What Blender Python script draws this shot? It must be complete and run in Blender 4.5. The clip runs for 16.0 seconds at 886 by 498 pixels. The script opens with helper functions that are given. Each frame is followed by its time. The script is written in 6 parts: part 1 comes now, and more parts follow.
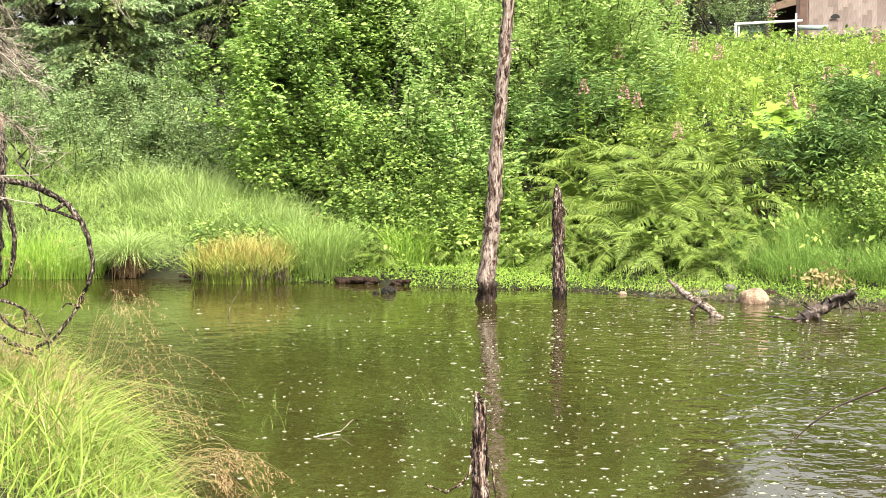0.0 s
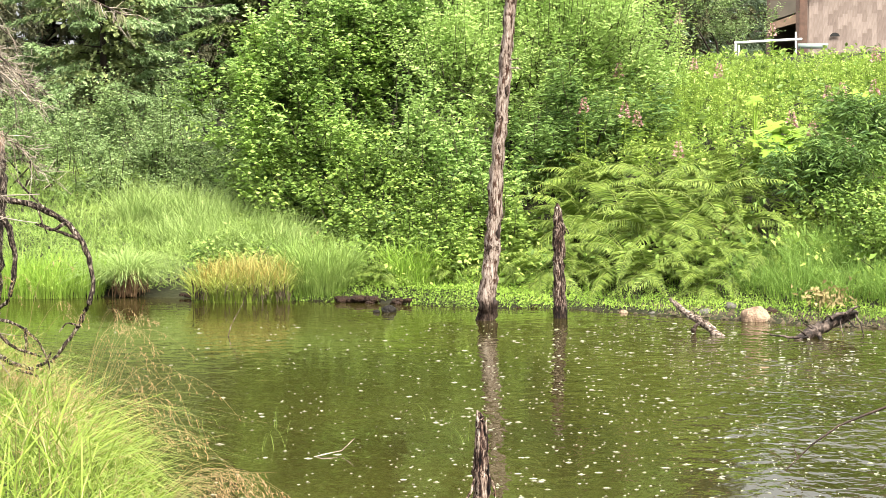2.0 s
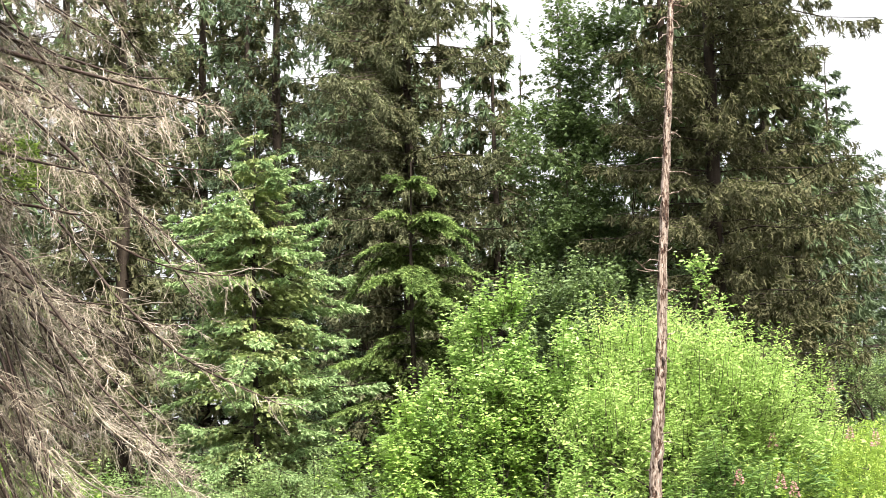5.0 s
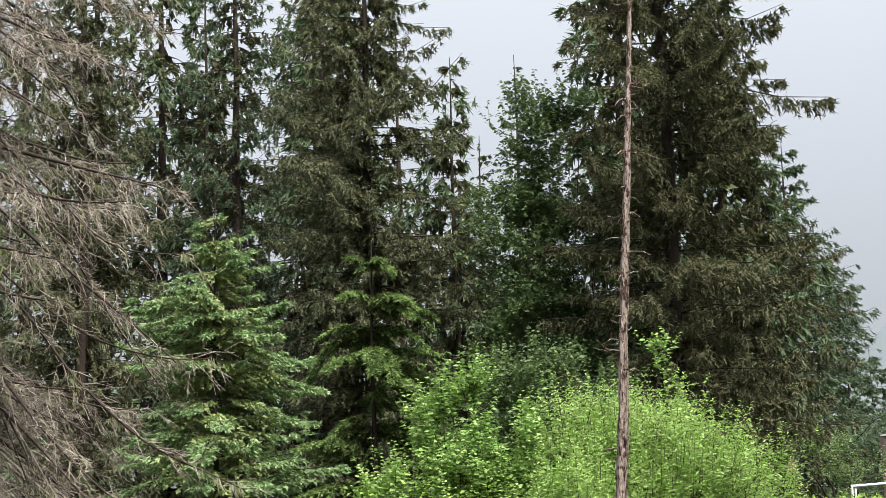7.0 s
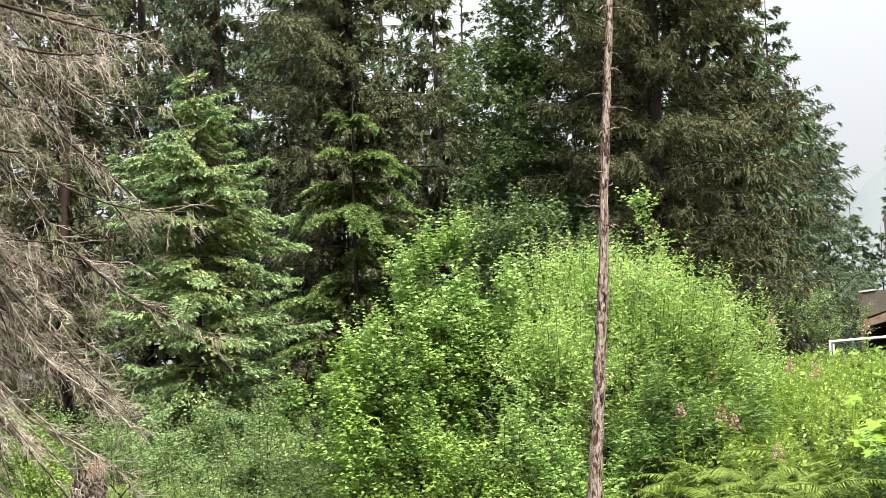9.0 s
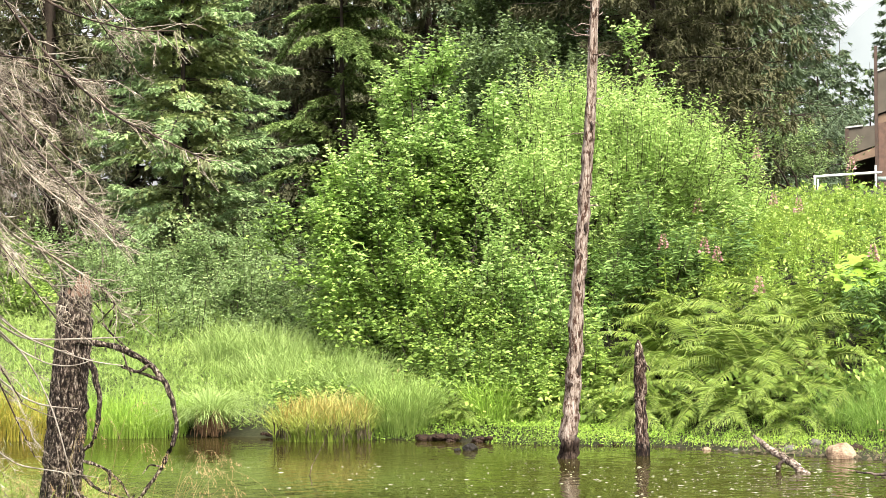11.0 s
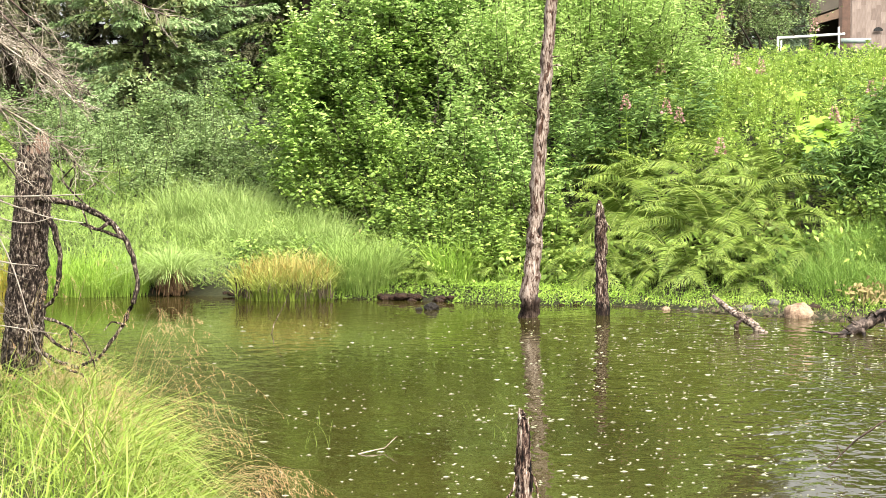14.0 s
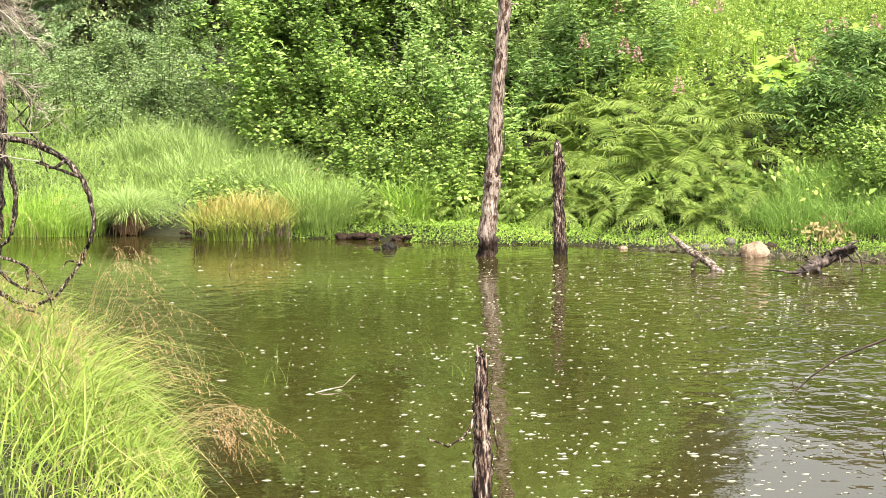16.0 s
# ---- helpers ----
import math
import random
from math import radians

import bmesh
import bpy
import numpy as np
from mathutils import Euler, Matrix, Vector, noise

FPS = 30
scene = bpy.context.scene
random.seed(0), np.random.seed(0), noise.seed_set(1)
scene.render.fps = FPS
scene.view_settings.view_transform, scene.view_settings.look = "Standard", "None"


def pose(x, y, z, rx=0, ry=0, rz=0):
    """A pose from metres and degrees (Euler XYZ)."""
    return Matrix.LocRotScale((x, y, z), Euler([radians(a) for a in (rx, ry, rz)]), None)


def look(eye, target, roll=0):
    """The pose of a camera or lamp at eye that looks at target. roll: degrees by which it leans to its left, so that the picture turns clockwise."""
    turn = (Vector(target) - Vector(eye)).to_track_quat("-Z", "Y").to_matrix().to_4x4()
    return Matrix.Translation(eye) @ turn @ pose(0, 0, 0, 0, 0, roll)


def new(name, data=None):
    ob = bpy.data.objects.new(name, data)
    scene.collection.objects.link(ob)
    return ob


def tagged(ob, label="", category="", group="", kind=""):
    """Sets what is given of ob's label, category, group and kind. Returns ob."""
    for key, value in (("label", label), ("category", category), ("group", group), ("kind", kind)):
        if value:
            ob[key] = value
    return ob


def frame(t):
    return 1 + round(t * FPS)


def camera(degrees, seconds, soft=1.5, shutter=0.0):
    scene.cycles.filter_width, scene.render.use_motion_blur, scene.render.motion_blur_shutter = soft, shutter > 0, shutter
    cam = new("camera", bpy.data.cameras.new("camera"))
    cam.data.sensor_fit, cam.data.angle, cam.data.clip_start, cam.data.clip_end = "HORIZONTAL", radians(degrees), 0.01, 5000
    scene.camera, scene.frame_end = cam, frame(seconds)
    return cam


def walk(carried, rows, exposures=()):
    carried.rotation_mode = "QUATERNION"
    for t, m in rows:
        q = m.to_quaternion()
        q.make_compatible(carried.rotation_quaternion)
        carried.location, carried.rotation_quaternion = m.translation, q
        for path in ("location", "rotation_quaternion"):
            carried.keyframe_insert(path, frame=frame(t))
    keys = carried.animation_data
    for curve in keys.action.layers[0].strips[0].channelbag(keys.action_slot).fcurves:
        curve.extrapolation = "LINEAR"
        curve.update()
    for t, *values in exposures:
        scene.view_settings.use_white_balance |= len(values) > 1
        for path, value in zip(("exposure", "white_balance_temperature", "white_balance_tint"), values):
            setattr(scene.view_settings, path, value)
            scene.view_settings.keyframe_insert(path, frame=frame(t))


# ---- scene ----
cam = camera(27.22, 16.0, soft=0.75)
EYE = 2.1
# seconds, sway in metres (x, y, z), yaw, pitch, lean in degrees
ROWS = [
    (0, 0.0001, 0.0001, -0.0002, -0, -4.395, -0),
    (0.5, 0.0007, 0.0028, -0.0046, -0.219, -4.706, 0.004),
    (1, 0.0012, 0.0053, -0.0087, -0.505, -4.81, 0.075),
    (1.5, -0.0017, 0.0064, -0.0045, -0.388, -4.442, 0.06),
    (2, -0.0047, 0.0156, -0.0005, 0.004, -3.806, -0.077),
    (2.5, 0.0002, 0.025, -0.0126, 0.766, -2.878, -0.349),
    (3, -0.0022, 0.0279, -0.0068, 1.912, -1.618, -0.728),
    (3.5, -0.0035, 0.0311, -0.0027, 3.187, 0.311, -1.107),
    (4, -0.007, 0.0349, 0.013, 4.293, 2.765, -1.55),
    (4.5, -0.0168, 0.0329, 0.0467, 4.813, 5.248, -1.423),
    (5, -0.0198, 0.0343, 0.0572, 4.542, 7.833, -1.128),
    (5.2, -0.0203, 0.0324, 0.0618, 4.28, 8.782, -0.918),
    (7.3, -0.0246, -0.0147, 0.0588, 3.13, 10.316, -1.764),
    (7.5, -0.0236, -0.0177, 0.0565, 3.079, 9.88, -1.704),
    (8, -0.018, -0.0227, 0.0489, 2.927, 8.515, -1.798),
    (8.5, -0.01, -0.0224, 0.0384, 2.823, 7.144, -1.87),
    (9, -0.0071, -0.018, 0.0331, 2.803, 5.86, -1.805),
    (9.5, -0.0094, -0.0164, 0.026, 2.881, 4.631, -1.582),
    (9.7, -0.0099, -0.014, 0.0253, 2.91, 4.145, -1.467),
    (11.8, -0.0113, -0.0122, 0.0258, 2.228, -1.26, -0.38),
    (12, -0.0061, -0.0184, 0.0159, 2.208, -1.517, -0.436),
    (12.5, 0.0015, -0.0225, 0.0105, 1.998, -2.279, -0.553),
    (13, -0.002, -0.0187, 0.0063, 1.815, -3.027, -0.526),
    (13.5, -0.0003, -0.014, 0.0052, 1.6, -3.564, -0.489),
    (14, -0.0003, -0.0155, 0.0067, 1.337, -3.893, -0.403),
    (14.5, -0.0044, -0.0206, 0.0065, 1.086, -4.23, -0.288),
    (15, -0.0014, -0.0235, 0.003, 0.713, -4.847, -0.336),
    (15.5, 0.0019, -0.0182, -0.0058, 0.303, -5.395, -0.427),
    (16, -0.0001, -0.0157, -0.0043, 0.029, -5.77, -0.33),
]
EXPOSURES = [(0.0, 1.70, 6500, 10), (3.6, 1.72, 6500, 10), (4.4, 1.82, 6500, 10), (5.2, 1.80, 6450, 10), (6.2, 1.10, 6150, 10), (7.3, 0.86, 6000, 10), (8.2, 1.06, 6150, 10), (9.2, 1.43, 6350, 10), (9.7, 1.60, 6450, 10), (11.8, 1.68, 6500, 10), (16.0, 1.70, 6500, 10)]
walk(cam, [(t, pose(x, y, EYE + z, 90 + pitch, 0, yaw) @ pose(0, 0, 0, 0, 0, lean)) for t, x, y, z, yaw, pitch, lean in ROWS], EXPOSURES)

# ---- light ----
SUN_EL, SUN_AZ = 53.3, 153.4
world = bpy.data.worlds.new("overcast_sky")
scene.world = world
world.use_nodes = True
wn, wl = world.node_tree.nodes, world.node_tree.links
wn.clear()
sky = wn.new("ShaderNodeTexSky")
sky.sky_type, sky.sun_disc = "NISHITA", False
sky.sun_elevation, sky.sun_rotation = radians(SUN_EL), radians(SUN_AZ)
sky.air_density, sky.dust_density = 1.0, 4.0
scaled = wn.new("ShaderNodeVectorMath")
scaled.operation = "SCALE"
scaled.inputs["Scale"].default_value = 0.08
wl.new(sky.outputs[0], scaled.inputs[0])
cloud = wn.new("ShaderNodeMix")
cloud.data_type = "RGBA"
cloud.inputs["Factor"].default_value = 0.85
cloud.inputs["B"].default_value = (0.562, 0.560, 0.552, 1)
wl.new(scaled.outputs[0], cloud.inputs["A"])
# an overcast sky is three times as bright overhead as at the horizon
height = wn.new("ShaderNodeSeparateXYZ")
wl.new(wn.new("ShaderNodeTexCoord").outputs["Generated"], height.inputs[0])
dome = wn.new("ShaderNodeMapRange")
dome.inputs["To Min"].default_value, dome.inputs["To Max"].default_value = 0.40, 2.10
wl.new(height.outputs["Z"], dome.inputs["Value"])
bg = wn.new("ShaderNodeBackground")
wl.new(dome.outputs[0], bg.inputs["Strength"])
wl.new(cloud.outputs["Result"], bg.inputs[0])
wl.new(bg.outputs[0], wn.new("ShaderNodeOutputWorld").inputs[0])

sun_data = bpy.data.lights.new("sun", "SUN")
sun_data.energy, sun_data.angle, sun_data.color = 4.9, radians(24), (1.0, 0.94, 0.83)
sun = new("sun", sun_data)
sun.matrix_world = look((8, -8, 24), (0, 8, 0))


# ---- materials ----
def nodes(name):
    m = bpy.data.materials.new(name)
    m.use_nodes = True
    t = m.node_tree
    return m, t.nodes, t.links, t.nodes["Principled BSDF"], t.nodes["Material Output"]


def ramp(n, l, source, stops):
    r = n.new("ShaderNodeValToRGB")
    e = r.color_ramp.elements
    while len(e) < len(stops):
        e.new(0.5)
    for k, (p, c) in enumerate(stops):
        e[k].position, e[k].color = p, (*c, 1)
    l.new(source, r.inputs[0])
    return r.outputs[0]


def noise_tex(n, l, scale, detail=4, vec=None, rough=0.55):
    t = n.new("ShaderNodeTexNoise")
    t.inputs["Scale"].default_value, t.inputs["Detail"].default_value = scale, detail
    t.inputs["Roughness"].default_value = rough
    if vec is None:
        vec = n.new("ShaderNodeTexCoord").outputs["Object"]
    l.new(vec, t.inputs["Vector"])
    return t.outputs[0]


def stretched(n, l, sx, sy, sz):
    mp = n.new("ShaderNodeMapping")
    mp.inputs["Scale"].default_value = (sx, sy, sz)
    l.new(n.new("ShaderNodeTexCoord").outputs["Object"], mp.inputs["Vector"])
    return mp.outputs[0]


def mixed(n, l, a, b, fac, mode="MIX"):
    x = n.new("ShaderNodeMix")
    x.data_type, x.blend_type = "RGBA", mode
    for key, v in (("A", a), ("B", b)):
        if isinstance(v, tuple):
            x.inputs[key].default_value = (*v, 1)
        else:
            l.new(v, x.inputs[key])
    if isinstance(fac, (int, float)):
        x.inputs["Factor"].default_value = fac
    else:
        l.new(fac, x.inputs["Factor"])
    return x.outputs["Result"]


LEAF, TIMBER = 0.69, 0.72  # how much of the given tints damp leaves and wet wood keep


def foliage(name, dark, mid, light, rough=0.45, through_light=0.35, patch=1.3, gloss=0.35):
    """Leaves: each island has its own shade, with paler and deeper patches over the plant, and light that passes through."""
    m, n, l, b, out = nodes(name)
    dark, mid, light = ((LEAF * r, LEAF * g, LEAF * 0.8 * u) for r, g, u in (dark, mid, light))
    isl = n.new("ShaderNodeNewGeometry").outputs["Random Per Island"]
    c1 = ramp(n, l, isl, [(0.0, dark), (0.55, mid), (1.0, light)])
    c2 = ramp(n, l, noise_tex(n, l, patch, 3), [(0.35, dark), (0.65, light)])
    col = mixed(n, l, c1, c2, 0.45)
    l.new(col, b.inputs["Base Color"])
    b.inputs["Roughness"].default_value = rough
    b.inputs["Specular IOR Level"].default_value = 0.5 * gloss
    tr = n.new("ShaderNodeBsdfTranslucent")
    l.new(mixed(n, l, col, (0.33, 0.47, 0.11), 0.25, "MIX"), tr.inputs[0])
    sh = n.new("ShaderNodeMixShader")
    sh.inputs[0].default_value = through_light * 0.75
    l.new(b.outputs[0], sh.inputs[1])
    l.new(tr.outputs[0], sh.inputs[2])
    l.new(sh.outputs[0], out.inputs[0])
    return m


def bark(name, stops, scale=(9, 9, 1.6), bump=0.6, rough=0.85, fine=40, foot=None, scars=0.0):
    """Weathered wood; foot: height up to which it is soaked dark by the pond; scars: share of dark red-brown patches where bark still clings."""
    m, n, l, b, out = nodes(name)
    stops = [(p, tuple(TIMBER * v for v in c)) for p, c in stops]
    v = stretched(n, l, *scale)
    big = noise_tex(n, l, 1.0, 6, v, 0.65)
    col = ramp(n, l, big, stops)
    small = noise_tex(n, l, fine, 3)
    col = mixed(n, l, col, ramp(n, l, small, [(0.3, (0.45, 0.42, 0.40)), (0.7, (1, 1, 1))]), 0.6, "MULTIPLY")
    if scars:
        edge = noise_tex(n, l, 1.0, 5, stretched(n, l, scale[0] * 0.28, scale[1] * 0.28, scale[2] * 0.9), 0.7)
        col = mixed(n, l, col, ramp(n, l, edge, [(0.29 + scars, (0.20, 0.12, 0.09)), (0.36 + scars, (1, 1, 1))]), 1.0, "MULTIPLY")
    if foot:
        sep = n.new("ShaderNodeSeparateXYZ")
        l.new(n.new("ShaderNodeTexCoord").outputs["Object"], sep.inputs[0])
        edge = n.new("ShaderNodeMath")
        edge.operation = "MULTIPLY_ADD"
        l.new(noise_tex(n, l, 14, 3), edge.inputs[0])
        edge.inputs[1].default_value = 0.22
        l.new(sep.outputs[2], edge.inputs[2])
        soak = n.new("ShaderNodeMapRange")
        soak.inputs["From Min"].default_value, soak.inputs["From Max"].default_value = foot + 0.08, foot + 0.15
        l.new(edge.outputs[0], soak.inputs["Value"])
        col = mixed(n, l, mixed(n, l, col, (0.20, 0.17, 0.15), 1.0, "MULTIPLY"), col, soak.outputs[0])
    l.new(col, b.inputs["Base Color"])
    b.inputs["Roughness"].default_value = rough
    b.inputs["Specular IOR Level"].default_value = 0.2
    bp = n.new("ShaderNodeBump")
    bp.inputs["Strength"].default_value, bp.inputs["Distance"].default_value = bump, 0.02
    l.new(big, bp.inputs["Height"])
    l.new(bp.outputs[0], b.inputs["Normal"])
    return m


def earth(name, stops, scale, fine, bump=0.4, rough=0.95):
    m, n, l, b, out = nodes(name)
    stops = [(p, tuple(TIMBER * v for v in c)) for p, c in stops]
    a = noise_tex(n, l, scale, 5)
    f = noise_tex(n, l, fine, 4)
    col = ramp(n, l, a, stops)
    col = mixed(n, l, col, ramp(n, l, f, [(0.3, (0.4, 0.4, 0.4)), (0.7, (1.2, 1.2, 1.1))]), 0.7, "MULTIPLY")
    l.new(col, b.inputs["Base Color"])
    b.inputs["Roughness"].default_value = rough
    b.inputs["Specular IOR Level"].default_value = 0.2
    bp = n.new("ShaderNodeBump")
    bp.inputs["Strength"].default_value, bp.inputs["Distance"].default_value = bump, 0.03
    l.new(f, bp.inputs["Height"])
    l.new(bp.outputs[0], b.inputs["Normal"])
    return m


M_WILLOW = foliage("willow_leaf", (0.259, 0.431, 0.117), (0.485, 0.708, 0.223), (0.701, 0.883, 0.41), 0.45, 0.42)
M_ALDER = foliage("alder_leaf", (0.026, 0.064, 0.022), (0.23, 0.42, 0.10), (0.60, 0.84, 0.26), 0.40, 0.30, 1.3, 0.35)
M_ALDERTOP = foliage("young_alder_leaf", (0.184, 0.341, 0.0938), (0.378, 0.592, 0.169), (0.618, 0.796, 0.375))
M_SHRUB = foliage("greyish_shrub_leaf", (0.0977, 0.162, 0.0719), (0.262, 0.403, 0.176), (0.505, 0.659, 0.366), 0.45, 0.40, 1.3, 0.3)
M_DARKSHRUB = foliage("dark_shrub_leaf", (0.026, 0.062, 0.016), (0.22, 0.39, 0.085), (0.54, 0.74, 0.20), 0.42, 0.32, 1.3, 0.35)
M_NARROW = foliage("narrow_dark_leaf", (0.036, 0.09, 0.0288), (0.12, 0.24, 0.066), (0.324, 0.48, 0.156))
M_FERN = foliage("fern_leaf", (0.042, 0.09, 0.014), (0.224, 0.353, 0.0616), (0.426, 0.549, 0.14))
M_FERNRIB = foliage("fern_rib", (0.28, 0.35, 0.10), (0.36, 0.44, 0.15), (0.45, 0.52, 0.20))
M_FIREWEED = foliage("fireweed_leaf", (0.275, 0.438, 0.0815), (0.475, 0.67, 0.148), (0.674, 0.824, 0.267))
M_PARSNIP = foliage("broad_leaf", (0.18, 0.32, 0.04), (0.26, 0.43, 0.06), (0.36, 0.53, 0.10))
M_GRASS = foliage("meadow_grass", (0.165, 0.275, 0.0715), (0.308, 0.462, 0.127), (0.473, 0.605, 0.22), 0.5, 0.3, 0.7)
M_PALEGRASS = foliage("pale_meadow_grass", (0.22, 0.34, 0.11), (0.38, 0.53, 0.19), (0.55, 0.68, 0.31), 0.5, 0.35, 0.7)
M_BANKGRASS = foliage("soft_bank_grass", (0.13, 0.25, 0.06), (0.25, 0.42, 0.10), (0.40, 0.58, 0.17), 0.5, 0.35, 1.0)
M_SHOREGRASS = foliage("shore_grass", (0.177, 0.324, 0.042), (0.32, 0.54, 0.084), (0.486, 0.672, 0.156), 0.5, 0.3, 1.0)
M_NEARGRASS = foliage("near_grass", (0.0939, 0.175, 0.0202), (0.231, 0.359, 0.046), (0.411, 0.497, 0.138), 0.45, 0.35, 1.0)
M_SEDGE = foliage("yellow_sedge", (0.22, 0.30, 0.04), (0.40, 0.36, 0.07), (0.55, 0.40, 0.10), 0.5, 0.3, 1.5)
M_TAN = foliage("tan_sedge", (0.30, 0.23, 0.07), (0.46, 0.35, 0.12), (0.60, 0.46, 0.19), 0.6, 0.3)
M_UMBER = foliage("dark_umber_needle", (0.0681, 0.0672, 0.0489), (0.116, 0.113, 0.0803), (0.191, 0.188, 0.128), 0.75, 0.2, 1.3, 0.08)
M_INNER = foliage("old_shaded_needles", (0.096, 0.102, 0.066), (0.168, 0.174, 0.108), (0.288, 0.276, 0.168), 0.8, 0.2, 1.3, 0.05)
M_STRAW = foliage("straw", (0.25, 0.188, 0.1), (0.425, 0.338, 0.188), (0.575, 0.475, 0.3), 0.7, 0.2)
M_SEED = foliage("seed_head", (0.45, 0.26, 0.185), (0.655, 0.416, 0.296), (0.86, 0.624, 0.457), 0.7, 0.25)
M_PINK = foliage("fireweed_flower", (0.46, 0.20, 0.30), (0.60, 0.32, 0.42), (0.74, 0.48, 0.54), 0.5, 0.3)
M_SPRUCE = foliage("spruce_needle", (0.181, 0.282, 0.156), (0.35, 0.512, 0.282), (0.517, 0.657, 0.4), 0.7, 0.25, 1.3, 0.08)
M_HEMLOCK = foliage("hemlock_needle", (0.0715, 0.124, 0.0546), (0.182, 0.286, 0.109), (0.403, 0.533, 0.227), 0.7, 0.25, 1.3, 0.08)
M_DARKSPRUCE = foliage("dark_spruce_needle", (0.0675, 0.098, 0.0736), (0.123, 0.172, 0.123), (0.221, 0.289, 0.191), 0.75, 0.22, 1.3, 0.08)
M_BROWNSPRUCE = foliage("brownish_spruce_needle", (0.0848, 0.0913, 0.0688), (0.158, 0.166, 0.125), (0.266, 0.275, 0.195), 0.75, 0.22, 1.3, 0.08)
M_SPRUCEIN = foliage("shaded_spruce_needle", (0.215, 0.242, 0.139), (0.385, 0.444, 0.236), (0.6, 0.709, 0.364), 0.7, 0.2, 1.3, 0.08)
# shaded copy of the hemlock needle: the crown's inner shade put into the colour
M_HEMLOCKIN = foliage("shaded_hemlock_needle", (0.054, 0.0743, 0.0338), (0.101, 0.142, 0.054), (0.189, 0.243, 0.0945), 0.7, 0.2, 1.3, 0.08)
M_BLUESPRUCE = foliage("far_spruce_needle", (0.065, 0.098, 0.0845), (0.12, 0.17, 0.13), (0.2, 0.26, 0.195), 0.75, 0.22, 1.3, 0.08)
M_COTTON = foliage("cottonwood_leaf", (0.048, 0.08, 0.04), (0.112, 0.184, 0.0848), (0.272, 0.368, 0.2))
M_LICHEN = foliage("beard_lichen", (0.228, 0.232, 0.15), (0.342, 0.352, 0.238), (0.456, 0.464, 0.334), 0.8, 0.2)
M_BROWNTWIG = bark("dead_twig", [(0.34, (0.12, 0.095, 0.07)), (0.48, (0.38, 0.325, 0.255)), (0.66, (0.70, 0.63, 0.53))], (12, 12, 12), 0.2)
M_PALETWIG = bark("pale_bare_branch", [(0.35, (0.22, 0.18, 0.15)), (0.5, (0.50, 0.44, 0.38)), (0.68, (0.70, 0.64, 0.56))], (6, 6, 6), 0.2)
M_GREYTWIG = bark("dark_dead_twig", [(0.35, (0.09, 0.072, 0.056)), (0.5, (0.235, 0.20, 0.158)), (0.68, (0.42, 0.37, 0.31))], (5, 5, 5), 0.2)
M_TRUNK = bark("living_bark", [(0.3, (0.028, 0.021, 0.016)), (0.7, (0.085, 0.064, 0.048))])
M_SNAG = bark("weathered_snag_wood", [(0.38, (0.06, 0.038, 0.028)), (0.44, (0.22, 0.155, 0.12)), (0.50, (0.38, 0.30, 0.25)), (0.60, (0.52, 0.44, 0.385)), (0.70, (0.70, 0.63, 0.57))], (58, 58, 8.5), 1.0, fine=130, foot=0.72, scars=0.13)
M_DARKWOOD = bark("wet_dark_wood", [(0.3, (0.018, 0.012, 0.010)), (0.55, (0.07, 0.045, 0.035)), (0.8, (0.22, 0.16, 0.13))], (10, 10, 2.0), 0.9, 0.6)
M_SNAGDARK = bark("dark_weathered_snag_wood", [(0.43, (0.018, 0.010, 0.008)), (0.49, (0.09, 0.05, 0.038)), (0.54, (0.27, 0.20, 0.16)), (0.62, (0.52, 0.45, 0.39))], (70, 70, 11), 1.0, fine=130, foot=0.52, scars=0.14)
M_LOG = bark("grey_driftwood", [(0.42, (0.04, 0.026, 0.02)), (0.50, (0.20, 0.145, 0.112)), (0.62, (0.54, 0.46, 0.39))], (30, 30, 30), 0.9, 0.7, fine=90)
M_SNAGDARKLOG = bark("dark_soaked_log", [(0.40, (0.013, 0.009, 0.007)), (0.50, (0.055, 0.038, 0.03)), (0.62, (0.20, 0.155, 0.13))], (14, 14, 14), 0.9, 0.6)
M_STUMP = bark("scaly_stump_bark", [(0.42, (0.011, 0.007, 0.006)), (0.50, (0.060, 0.042, 0.032)), (0.57, (0.24, 0.185, 0.15)), (0.65, (0.66, 0.58, 0.49))], (68, 68, 26), 1.0, fine=210)
M_RAWWOOD = bark("broken_raw_wood", [(0.3, (0.10, 0.055, 0.040)), (0.5, (0.30, 0.19, 0.14)), (0.7, (0.55, 0.45, 0.36))], (50, 50, 8), 0.6)
M_SOIL = earth("mossy_bank_soil", [(0.3, (0.016, 0.014, 0.008)), (0.6, (0.030, 0.034, 0.013)), (0.8, (0.055, 0.042, 0.026))], 0.8, 22)
M_MUD = earth("dark_mud", [(0.3, (0.012, 0.006, 0.004)), (0.7, (0.055, 0.029, 0.017))], 5, 40, 0.9, 0.7)
M_PEAT = earth("black_peat", [(0.3, (0.006, 0.005, 0.004)), (0.7, (0.022, 0.017, 0.013))], 9, 50, 0.9, 0.6)
M_ROCK = earth("pale_pink_rock", [(0.32, (0.17, 0.105, 0.07)), (0.45, (0.31, 0.215, 0.155)), (0.62, (0.41, 0.305, 0.22))], 11, 50, 0.6, 0.8)
M_GREYROCK = earth("grey_stone", [(0.3, (0.07, 0.064, 0.054)), (0.7, (0.19, 0.18, 0.16))], 9, 60, 0.4, 0.7)


